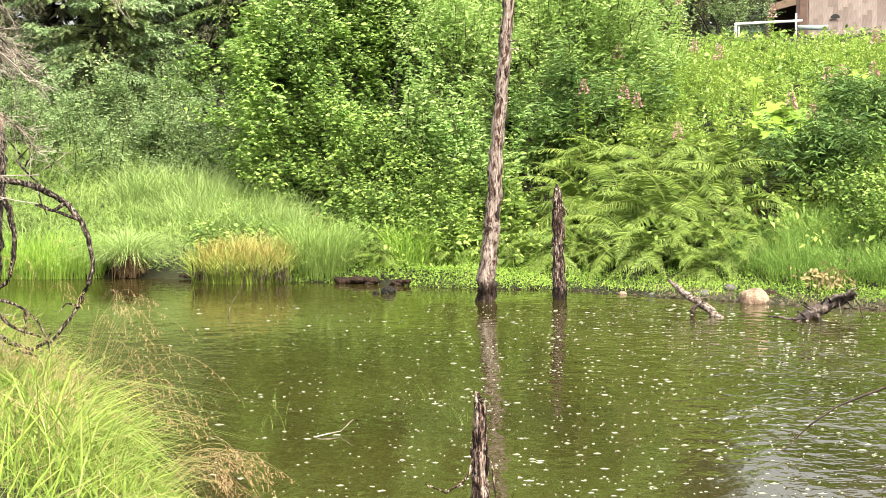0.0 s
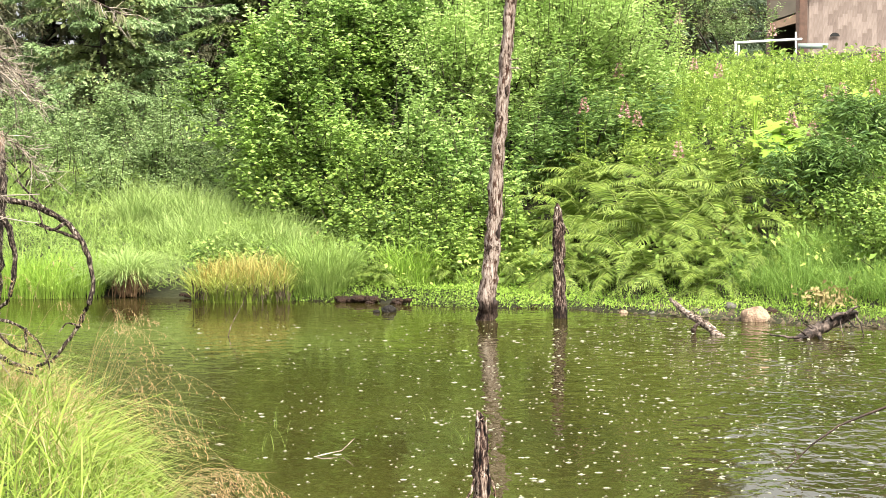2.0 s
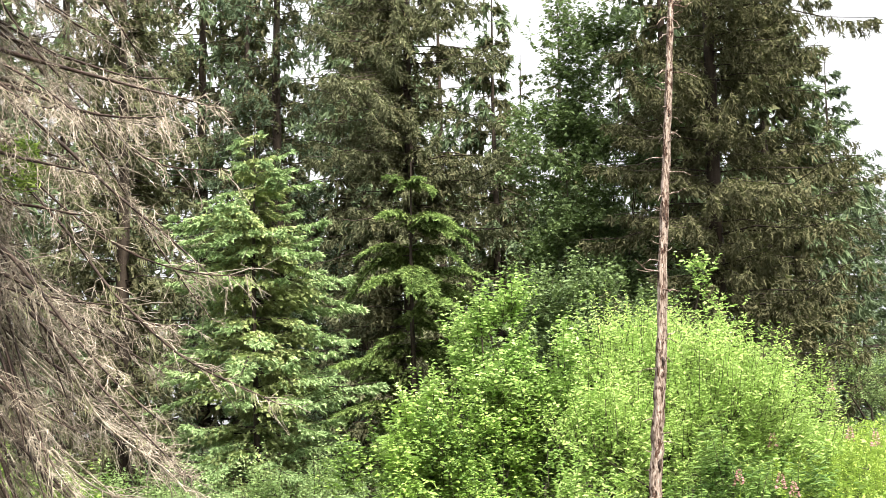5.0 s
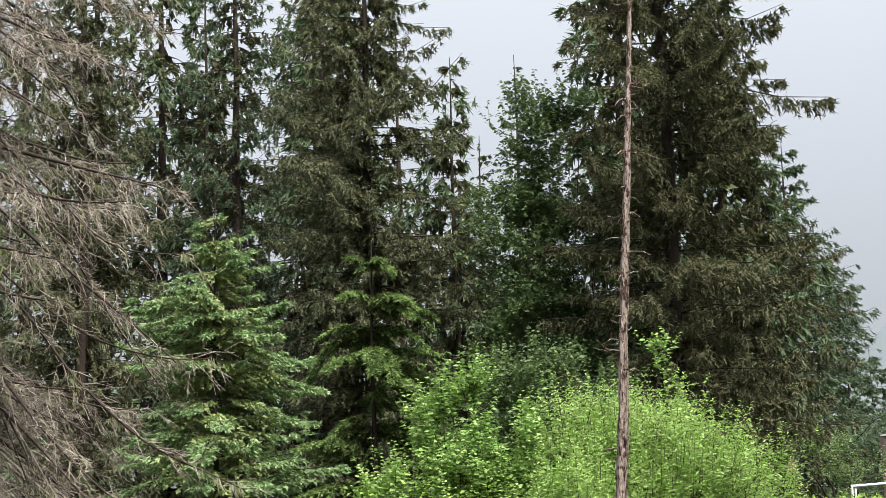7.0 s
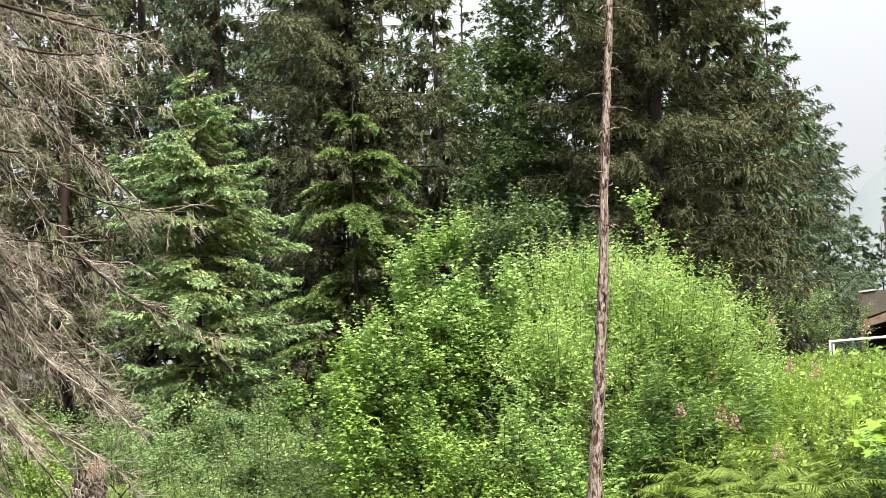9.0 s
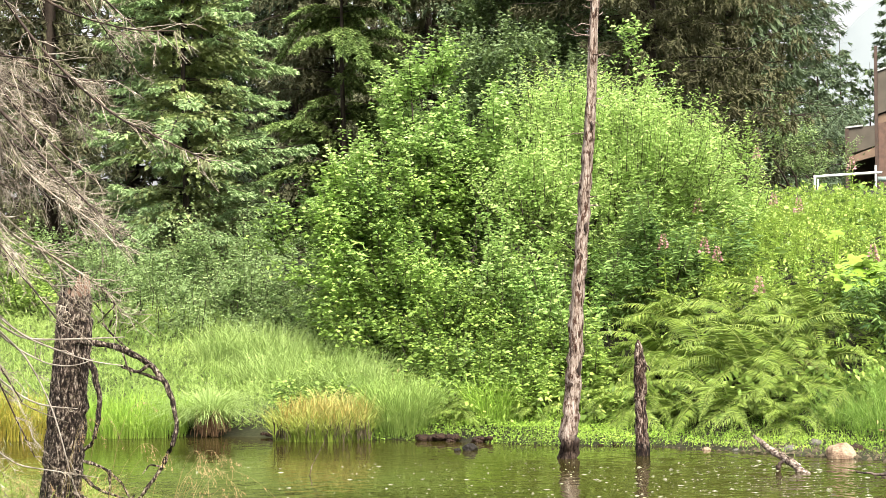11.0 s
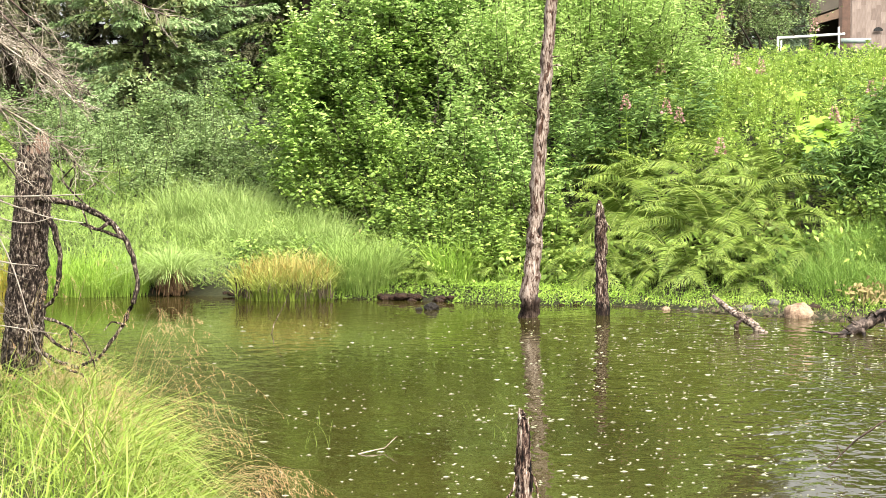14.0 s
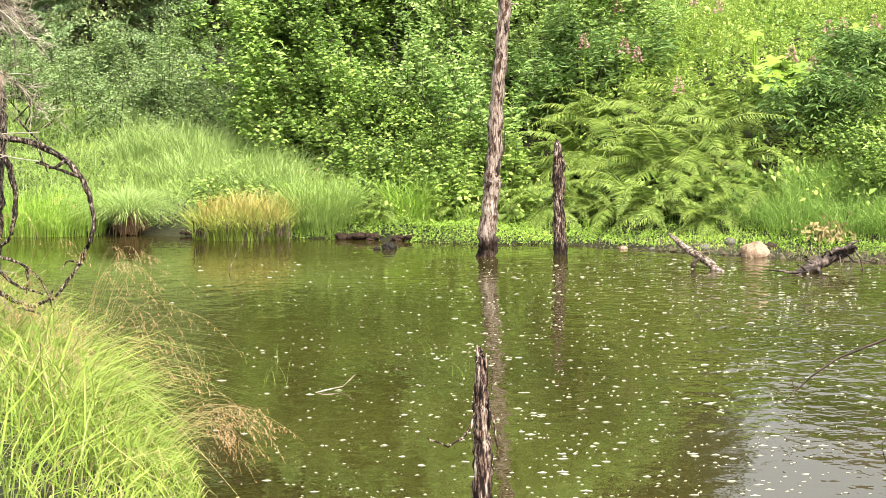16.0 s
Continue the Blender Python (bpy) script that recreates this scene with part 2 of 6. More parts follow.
def water_material():
    m, n, l, b, out = nodes("murky_pond_water")
    v = stretched(n, l, 1.2, 0.9, 1.0)
    silt = noise_tex(n, l, 0.35, 3)
    l.new(ramp(n, l, silt, [(0.3, (0.0165, 0.0140, 0.0036)), (0.7, (0.028, 0.0237, 0.0060))]), b.inputs["Base Color"])
    b.inputs["Roughness"].default_value = 0.012
    b.inputs["IOR"].default_value = 1.333
    small = noise_tex(n, l, 6.5, 2, v)
    wide = noise_tex(n, l, 2.4, 2, v)
    sep = n.new("ShaderNodeSeparateXYZ")
    l.new(n.new("ShaderNodeTexCoord").outputs["Object"], sep.inputs[0])
    gust = n.new("ShaderNodeMapRange")
    gust.inputs["From Min"].default_value, gust.inputs["From Max"].default_value = 0.8, 3.2
    gust.inputs["To Min"].default_value, gust.inputs["To Max"].default_value = 0.55, 2.3
    l.new(sep.outputs[0], gust.inputs["Value"])
    patchy = ramp(n, l, noise_tex(n, l, 0.35, 2), [(0.35, (0.45, 0.45, 0.45)), (0.65, (1, 1, 1))])
    calm = n.new("ShaderNodeMapRange")
    calm.inputs["From Min"].default_value, calm.inputs["From Max"].default_value = 9.0, 12.5
    calm.inputs["To Min"].default_value, calm.inputs["To Max"].default_value = 0.25, 1.0
    l.new(sep.outputs[1], calm.inputs["Value"])
    lee = n.new("ShaderNodeMath")
    lee.operation = "MULTIPLY"
    l.new(gust.outputs[0], lee.inputs[0])
    l.new(calm.outputs[0], lee.inputs[1])
    wmul = n.new("ShaderNodeMath")
    wmul.operation = "MULTIPLY"
    l.new(lee.outputs[0], wmul.inputs[0])
    l.new(patchy, wmul.inputs[1])
    wind = wmul.outputs[0]
    both = n.new("ShaderNodeMath")
    both.operation = "MULTIPLY_ADD"
    l.new(wide, both.inputs[0])
    both.inputs[1].default_value = 1.6
    l.new(small, both.inputs[2])
    bp = n.new("ShaderNodeBump")
    bp.inputs["Distance"].default_value = 0.011
    l.new(wind, bp.inputs["Strength"])
    l.new(both.outputs[0], bp.inputs["Height"])
    l.new(bp.outputs[0], b.inputs["Normal"])
    return m


M_WATER = water_material()


def sedge_material():
    """Blades green at the foot and orange-yellow towards the tips."""
    m = foliage("ripening_sedge", (0.30, 0.29, 0.09), (0.47, 0.42, 0.16), (0.66, 0.55, 0.28), 0.5, 0.3, 1.5)
    n, l = m.node_tree.nodes, m.node_tree.links
    b = n["Principled BSDF"]
    old = b.inputs["Base Color"].links[0].from_socket
    sep = n.new("ShaderNodeSeparateXYZ")
    l.new(n.new("ShaderNodeTexCoord").outputs["Object"], sep.inputs[0])
    span = n.new("ShaderNodeMapRange")
    span.inputs["From Min"].default_value, span.inputs["From Max"].default_value = 0.12, 0.5
    l.new(sep.outputs[2], span.inputs["Value"])
    l.new(mixed(n, l, (0.27, 0.36, 0.06), old, span.outputs[0]), b.inputs["Base Color"])
    return m


M_SEDGETIP = sedge_material()


def plain(name, col, rough=0.6, grain=25, amount=0.35):
    m, n, l, b, out = nodes(name)
    g = ramp(n, l, noise_tex(n, l, grain, 4), [(0.3, (1 - amount,) * 3), (0.7, (1.1, 1.1, 1.1))])
    l.new(mixed(n, l, tuple(TIMBER * v for v in col), g, 1.0, "MULTIPLY"), b.inputs["Base Color"])
    b.inputs["Roughness"].default_value = rough
    return m


M_WHITE = plain("white_painted_metal", (0.95, 0.96, 0.93), 0.45, 12, 0.15)
M_FASCIA = plain("dark_brown_fascia", (0.105, 0.088, 0.066), 0.85, 3, 0.3)
M_BEAM = plain("stained_timber_beam", (0.21, 0.135, 0.088), 0.75, 8, 0.35)
M_POST = plain("dark_timber_post", (0.085, 0.052, 0.038), 0.8, 8, 0.4)
M_REDWALL = plain("red_brown_timber", (0.15, 0.085, 0.06), 0.8, 8, 0.4)


def siding_material():
    """Faded boards: each its own shade, with streaks down the grain."""
    m, n, l, b, out = nodes("weathered_pinkish_siding")
    own = ramp(n, l, n.new("ShaderNodeObjectInfo").outputs["Random"], [(0.0, (0.17, 0.13, 0.112)), (0.5, (0.215, 0.17, 0.148)), (1.0, (0.26, 0.21, 0.185))])
    streak = ramp(n, l, noise_tex(n, l, 1.0, 4, stretched(n, l, 40, 40, 5)), [(0.3, (0.72, 0.70, 0.68)), (0.7, (1.1, 1.1, 1.1))])
    l.new(mixed(n, l, own, streak, 1.0, "MULTIPLY"), b.inputs["Base Color"])
    b.inputs["Roughness"].default_value = 0.85
    return m


M_SIDING = siding_material()
M_ROOFEDGE = plain("grey_metal_edge", (0.55, 0.55, 0.53), 0.5, 5, 0.2)
M_TARP = plain("faded_blue_green_netting", (0.30, 0.38, 0.35), 0.7, 6, 0.3)
M_HOLE = plain("dark_opening", (0.02, 0.02, 0.02), 0.9, 5, 0.2)
M_FLECK = plain("rain_foam_and_glint", (0.33, 0.34, 0.23), 0.3, 30, 0.1)


# ---- mesh building ----
class Bag:
    """Gathers arrays of points and faces into one mesh."""

    def __init__(self):
        self.v, self.f, self.n = [], {3: [], 4: []}, 0

    def add(self, v, faces):
        v = np.asarray(v, float).reshape(-1, 3)
        faces = np.asarray(faces, int)
        self.v.append(v)
        self.f[faces.shape[1]].append(faces + self.n)
        self.n += len(v)

    def mesh(self, name, smooth=False, flat=False):
        me = bpy.data.meshes.new(name)
        v = np.concatenate(self.v) if self.v else np.zeros((0, 3))
        tri = np.concatenate(self.f[3]) if self.f[3] else np.zeros((0, 3), int)
        quad = np.concatenate(self.f[4]) if self.f[4] else np.zeros((0, 4), int)
        me.vertices.add(len(v))
        me.vertices.foreach_set("co", v.astype(np.float32).ravel())
        idx = np.concatenate([tri.ravel(), quad.ravel()])
        me.loops.add(len(idx))
        me.loops.foreach_set("vertex_index", idx.astype(np.int32))
        start = np.concatenate([np.arange(len(tri)) * 3, len(tri) * 3 + np.arange(len(quad)) * 4])
        me.polygons.add(len(start))
        me.polygons.foreach_set("loop_start", start.astype(np.int32))
        if smooth:
            me.polygons.foreach_set("use_smooth", np.ones(len(start), bool))
        if flat:
            me.polygons.foreach_set("use_smooth", np.zeros(len(start), bool))
        me.update(calc_edges=True)
        return me


def part(name, bag, material, parent=None, label="", smooth=False):
    me = bag if isinstance(bag, bpy.types.Mesh) else bag.mesh(name, smooth)
    if not me.materials:
        me.materials.append(material)
    ob = new(name, me)
    ob.parent = parent
    return tagged(ob, label)


def thing(name, place, label, category, group="", kind=""):
    ob = new(name)
    ob.location = place
    ob.empty_display_size = 0.1
    return tagged(ob, label, category, group, kind)


def unit(a):
    return a / np.maximum(np.linalg.norm(a, axis=-1, keepdims=True), 1e-9)


def tube(bag, pts, radii, sides=6, rough=0.0, rng=None, cap=True):
    pts = np.asarray(pts, float)
    k = len(pts)
    radii = np.broadcast_to(np.asarray(radii, float), (k,))
    tan = unit(np.gradient(pts, axis=0))
    ref = np.where(np.abs(tan[:, 2:3]) > 0.9, [[1.0, 0, 0]], [[0, 0, 1.0]])
    a = unit(np.cross(tan, ref))
    b = np.cross(tan, a)
    ang = np.arange(sides) * 2 * math.pi / sides
    r = np.repeat(radii[:, None], sides, 1)
    if rough and rng is not None:
        r = r * (1 + rough * rng.normal(size=r.shape))
    v = pts[:, None] + r[..., None] * (np.cos(ang)[None, :, None] * a[:, None] + np.sin(ang)[None, :, None] * b[:, None])
    i = np.arange(k - 1)[:, None] * sides
    j = np.arange(sides)[None]
    j2 = (j + 1) % sides
    q = np.stack([i + j, i + j2, i + sides + j2, i + sides + j], -1).reshape(-1, 4)
    v = v.reshape(-1, 3)
    base = bag.n
    bag.add(v, q)
    if cap:
        for ring, c in ((0, pts[0]), (k - 1, pts[-1])):
            loop = np.arange(sides) + ring * sides
            tri = np.stack([np.full(sides, k * sides), loop, np.roll(loop, -1)], -1)
            if ring == 0:
                tri = tri[:, ::-1]
            vv = np.concatenate([v, c[None]])
            bag.add(vv[np.r_[loop, k * sides]], np.stack([np.full(sides, sides), np.arange(sides), np.roll(np.arange(sides), -1)], -1))


def leaves(bag, base, axis, side, length, width, fold=0.25, bend=0.0):
    """Folded pointed leaves, one island each."""
    base, axis = np.asarray(base, float), unit(np.asarray(axis, float))
    side = unit(side - (side * axis).sum(-1, keepdims=True) * axis)
    up = np.cross(side, axis)
    length, width = np.asarray(length)[:, None], np.asarray(width)[:, None]
    mid = base + axis * length * 0.42
    tip = base + axis * length + np.array([0, 0, -1.0]) * bend * length
    v = np.stack([base, mid - side * width / 2 + up * width * fold, tip, mid + side * width / 2 + up * width * fold], 1)
    i = np.arange(len(base))[:, None] * 4
    bag.add(v, np.concatenate([i + [0, 3, 2], i + [0, 2, 1]]))


def blades(bag, base, height, lean, width, rng, curl=1.0):
    """Curved tapering grass blades: lean is the sideways reach (x, y) at the tip, as a share of the height."""
    n = len(base)
    lv = np.concatenate([lean, np.zeros((n, 1))], 1)
    a = rng.uniform(0, 2 * math.pi, n)
    side = np.stack([np.cos(a), np.sin(a), np.zeros(n)], 1)
    h = np.asarray(height)[:, None]
    w = np.asarray(width)[:, None]
    reach = np.linalg.norm(lean, axis=1, keepdims=True)
    rows = []
    for s, k in ((0, 0.8), (0.4, 1.0), (0.75, 0.7)):
        p = base + lv * h * s ** (1.4 + curl) + np.array([0, 0, 1.0]) * h * (s - 0.35 * reach * s ** 3)
        rows += [p - side * w * k / 2, p + side * w * k / 2]
    rows.append(base + lv * h + np.array([0, 0, 1.0]) * h * (1 - 0.42 * reach))
    v = np.stack(rows, 1)
    i = np.arange(n)[:, None] * 7
    start = bag.n
    bag.add(v, np.concatenate([i + [0, 1, 3, 2], i + [2, 3, 5, 4]]))
    bag.f[3].append(i + [4, 5, 6] + start)


# ---- ground ----
FAR_X = [-40, -16, -10, -5.5, -3.4, -2.5, -1.5, -0.4, 0.4, 1.4, 2.0, 2.6, 3.3, 3.8, 4.6, 7, 10, 13, 40]
FAR_Y = [8, 15, 21, 22.7, 22.7, 22.1, 22.2, 21.7, 21.3, 21.2, 20.7, 20.2, 19.8, 19.4, 19.0, 17.5, 14, 6, 6]
NEAR_X = [-40, -16, -9, -5, -3.2, -2.5, -1.9, -1.25, -0.9, -0.3, 1, 6, 13, 40]
NEAR_Y = [15, 15, 17, 15.2, 13.6, 12.2, 10.6, 8.9, 6.8, 4.6, 3.5, 3.0, 6, 6]


def shore(x):
    return np.interp(x, FAR_X, FAR_Y)


def ground_z(x, y):
    x, y = np.asarray(x, float), np.asarray(y, float)
    far, near = y - shore(x), np.interp(x, NEAR_X, NEAR_Y) - y
    right = np.interp(far, [-2, -0.3, 0, 0.9, 2, 4, 7, 12, 16, 40, 200], [-0.6, -0.1, 0.015, 0.13, 0.5, 1.35, 2.2, 2.95, 3.45, 4.0, 5.0])
    left = np.interp(far, [-2, -0.3, 0, 0.3, 3, 8, 14, 40, 200], [-0.6, -0.12, 0.03, 0.16, 0.50, 1.3, 1.9, 3.0, 5.0])
    k = np.clip((x + 1.5) / 4.0, 0, 1)
    k = k * k * (3 - 2 * k)
    zf = left * (1 - k) + right * k
    zn = np.interp(near, [-2, -0.3, 0, 0.3, 2, 6, 60], [-0.6, -0.12, 0.02, 0.14, 0.45, 0.55, 1.0])
    z = np.where(near > far, zn, zf)
    return z


def ground_at(x, y):
    return float(ground_z(x, y))


def build_ground():
    bag = Bag()
    gx = np.unique(np.concatenate([np.arange(-12, 10.01, 0.6), np.linspace(-60, 60, 41), np.linspace(-1500, 1500, 31)]))
    gy = np.unique(np.concatenate([np.arange(5, 32, 0.6), np.arange(18.6, 24, 0.2), np.linspace(-60, 120, 51), np.linspace(-1500, 2000, 36)]))
    X, Y = np.meshgrid(gx, gy, indexing="ij")
    Z = ground_z(X, Y)
    bump = np.array([noise.noise((a * 0.9, b * 0.9, 0)) + 0.6 * noise.noise((a * 2.3, b * 2.3, 4)) for a, b in zip(X.ravel(), Y.ravel())]).reshape(X.shape)
    Z = Z + np.where(Z > 0.2, 0.07, 0.012) * bump
    ny = len(gy)
    i = (np.arange(len(gx) - 1)[:, None] * ny + np.arange(ny - 1)[None]).ravel()
    bag.add(np.stack([X, Y, Z], -1), np.stack([i, i + ny, i + ny + 1, i + 1], -1))
    g = part("ground", bag, M_SOIL, None, "dark damp earth banks and forest floor round the pond", True)
    tagged(g, category="ground", kind="structure")
    w = Bag()
    w.add([(-17, 2.5, 0), (14, 2.5, 0), (14, 24, 0), (-17, 24, 0)], [[0, 1, 2, 3]])
    tagged(part("water", w, M_WATER, None, "murky olive green pond water pocked by rain"), category="pond", kind="structure")


build_ground()


def build_mountain():
    """A pale hill far down the valley; the haze is put into its grey-blue colour."""
    m, n, l, b, out = nodes("hazy_mountain")
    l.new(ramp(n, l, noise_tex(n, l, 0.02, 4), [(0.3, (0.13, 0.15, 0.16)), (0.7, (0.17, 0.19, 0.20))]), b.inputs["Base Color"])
    b.inputs["Roughness"].default_value = 1.0
    bag = Bag()
    xs = np.linspace(60, 700, 60)
    top = np.interp(xs, [60, 120, 139, 154, 220, 400, 700], [40, 80, 98, 113, 170, 260, 200])
    top = top + np.array([5 * noise.noise((x * 0.05, 0, 0)) + 2 * noise.noise((x * 0.2, 3, 0)) for x in xs])
    v = np.concatenate([np.stack([xs, np.full(60, 800.0), top], 1), np.stack([xs, np.full(60, 760.0), top * 0.5], 1), np.stack([xs, np.full(60, 700.0), np.zeros(60)], 1)])
    i = np.arange(59)
    bag.add(v, np.concatenate([np.stack([i, i + 1, i + 61, i + 60], -1), np.stack([i + 60, i + 61, i + 121, i + 120], -1)]))
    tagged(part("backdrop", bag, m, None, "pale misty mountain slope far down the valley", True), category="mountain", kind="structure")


build_mountain()


# ---- trees ----
def slivers(bag, base, axis, side, length, width):
    """Narrow pointed needle sprays, one triangle each."""
    axis = unit(axis)
    side = unit(side - (side * axis).sum(-1, keepdims=True) * axis)
    w, tip = side * (np.asarray(width) / 2)[:, None], base + axis * np.asarray(length)[:, None]
    i = np.arange(len(base))[:, None] * 3
    bag.add(np.stack([base - w, base + w, tip], 1), i + [0, 1, 2])


def conifer(label, place, H, outline, needle, seed, whorl=0.45, per=8, rise=0.2, sag=0.5, tip=0.18, fan=(0.7, 0.8, 0.25), twig=0.42, sliver=(0.08, 0.02), count=60000, bunch=14, inside=None, ragged=0.3, bare=0.08, skew=0.0, name="spruce_tree", trunk_r=None, low=0.0, lichen=0, rough=0.42):
    """outline: (share of the height, branch length) pairs. fan: how far the twigs point outward, sideways and down. low: height where branches begin."""
    rng = np.random.default_rng(seed)
    root = thing(name, place, label, "tree")
    hs = np.arange(max(low, 0.2), H - 0.12, whorl)
    h = np.repeat(hs, per) + rng.normal(size=len(hs) * per) * whorl * 0.16
    h = h[rng.random(len(h)) > bare]
    n = len(h)
    az = rng.uniform(0, 2 * math.pi, n)
    ln = np.interp(h / H, [q[0] for q in outline], [q[1] for q in outline]) * rng.uniform(1 - ragged * 1.3, 1 + ragged * 0.5, n) * (1 + skew * np.cos(az)) + 0.06
    out = np.stack([np.cos(az), np.sin(az), np.zeros(n)], 1)
    perp = np.stack([-np.sin(az), np.cos(az), np.zeros(n)], 1)
    rs, sg, tp = (v * rng.uniform(0.6, 1.4, n) for v in (rise + 0.5 * np.clip(h / H - 0.75, 0, 1) * 3, sag, tip))

    def along(k, s):
        p = out[k] * (ln[k] * s)[:, None]
        p[:, 2] = h[k] + ln[k] * (rs[k] * s - sg[k] * s ** 2 + tp[k] * s ** 5)
        return p

    tr = trunk_r or 0.009 * H + 0.03
    bag = Bag()
    zs = np.linspace(-0.4, H, 16)
    tube(bag, np.stack([0.02 * np.sin(zs), 0 * zs, zs], 1), np.interp(zs, [-0.4, 0.4, H], [tr * 1.35, tr, 0.010]), 8, 0.05, rng)
    part("trunk", bag, M_TRUNK, root)
    limb = Bag()
    for k in range(n):
        if ln[k] > 0.3:
            tube(limb, along(np.full(4, k), np.array([0, 0.35, 0.7, 1.0])), 0.006 * ln[k] * np.array([1.2, 0.9, 0.5, 0.2]) + 0.003, 3, cap=False)
    tagged(part("branchwork", limb, M_TRUNK, root), kind="stuff")
    weight = ln ** 1.25 * np.interp(h, [0.33 * place[1], 0.33 * place[1] + 3], [1.0, 0.3])
    m = int(count / bunch)
    k = rng.choice(n, m, p=weight / weight.sum())
    s = np.where(rng.random(m) < 0.2, rng.uniform(0.05, 0.5, m), 0.12 + 0.88 * rng.random(m) ** 0.6)
    p = along(k, s)
    sd = rng.choice([-1.0, 1.0], m)
    lt = np.clip(twig * ln[k] * (1.15 - 0.85 * s), 0.10, 0.75) * rng.uniform(0.6, 1.2, m)
    td = out[k] * fan[0] + perp[k] * (sd * fan[1] * rng.uniform(0.35, 1.1, m))[:, None]
    td[:, 2] -= fan[2] * rng.uniform(0.3, 1.4, m)
    td = unit(td)
    j = np.repeat(np.arange(m), bunch)
    f = rng.random(len(j)) ** 0.85
    b = p[j] + td[j] * (lt[j] * f)[:, None]
    b[:, 2] -= 0.35 * fan[2] * lt[j] * f ** 2
    ax = td[j] + rng.normal(size=(len(j), 3)) * rough
    ax[:, 2] -= 0.2 * fan[2]
    side = np.cross(ax, rng.normal(size=(len(j), 3)) * 0.6 + [0, 0, 1.0])
    size = rng.uniform(0.65, 1.35, len(j))
    # needles near the trunk get their own colour, with the inner shade put in
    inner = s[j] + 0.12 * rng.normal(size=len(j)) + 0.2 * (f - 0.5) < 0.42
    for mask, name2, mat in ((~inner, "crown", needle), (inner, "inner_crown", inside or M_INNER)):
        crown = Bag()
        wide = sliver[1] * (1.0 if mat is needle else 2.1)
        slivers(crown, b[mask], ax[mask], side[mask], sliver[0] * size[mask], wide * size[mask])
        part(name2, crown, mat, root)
    if lichen:
        pick = rng.integers(m, size=lichen)
        lb = Bag()
        q = p[pick] + td[pick] * (lt[pick] * rng.random(lichen))[:, None]
        slivers(lb, q, rng.normal(size=(lichen, 3)) * 0.16 + [0, 0, -1.0], rng.normal(size=(lichen, 3)), rng.uniform(0.10, 0.32, lichen), rng.uniform(0.008, 0.018, lichen))
        tagged(part("hanging_lichen", lb, M_DEADHANG, root, "brown hanging dead twigs and lichen"), kind="stuff")
    return root


M_DEADHANG = foliage("dead_hanging_twig", (0.0761, 0.0635, 0.0469), (0.14, 0.119, 0.0856), (0.244, 0.206, 0.145), 0.85, 0.1, 1.3, 0.05)


def at_ground(x, y, dz=0.0):
    return (x, y, ground_at(x, y) + dz)


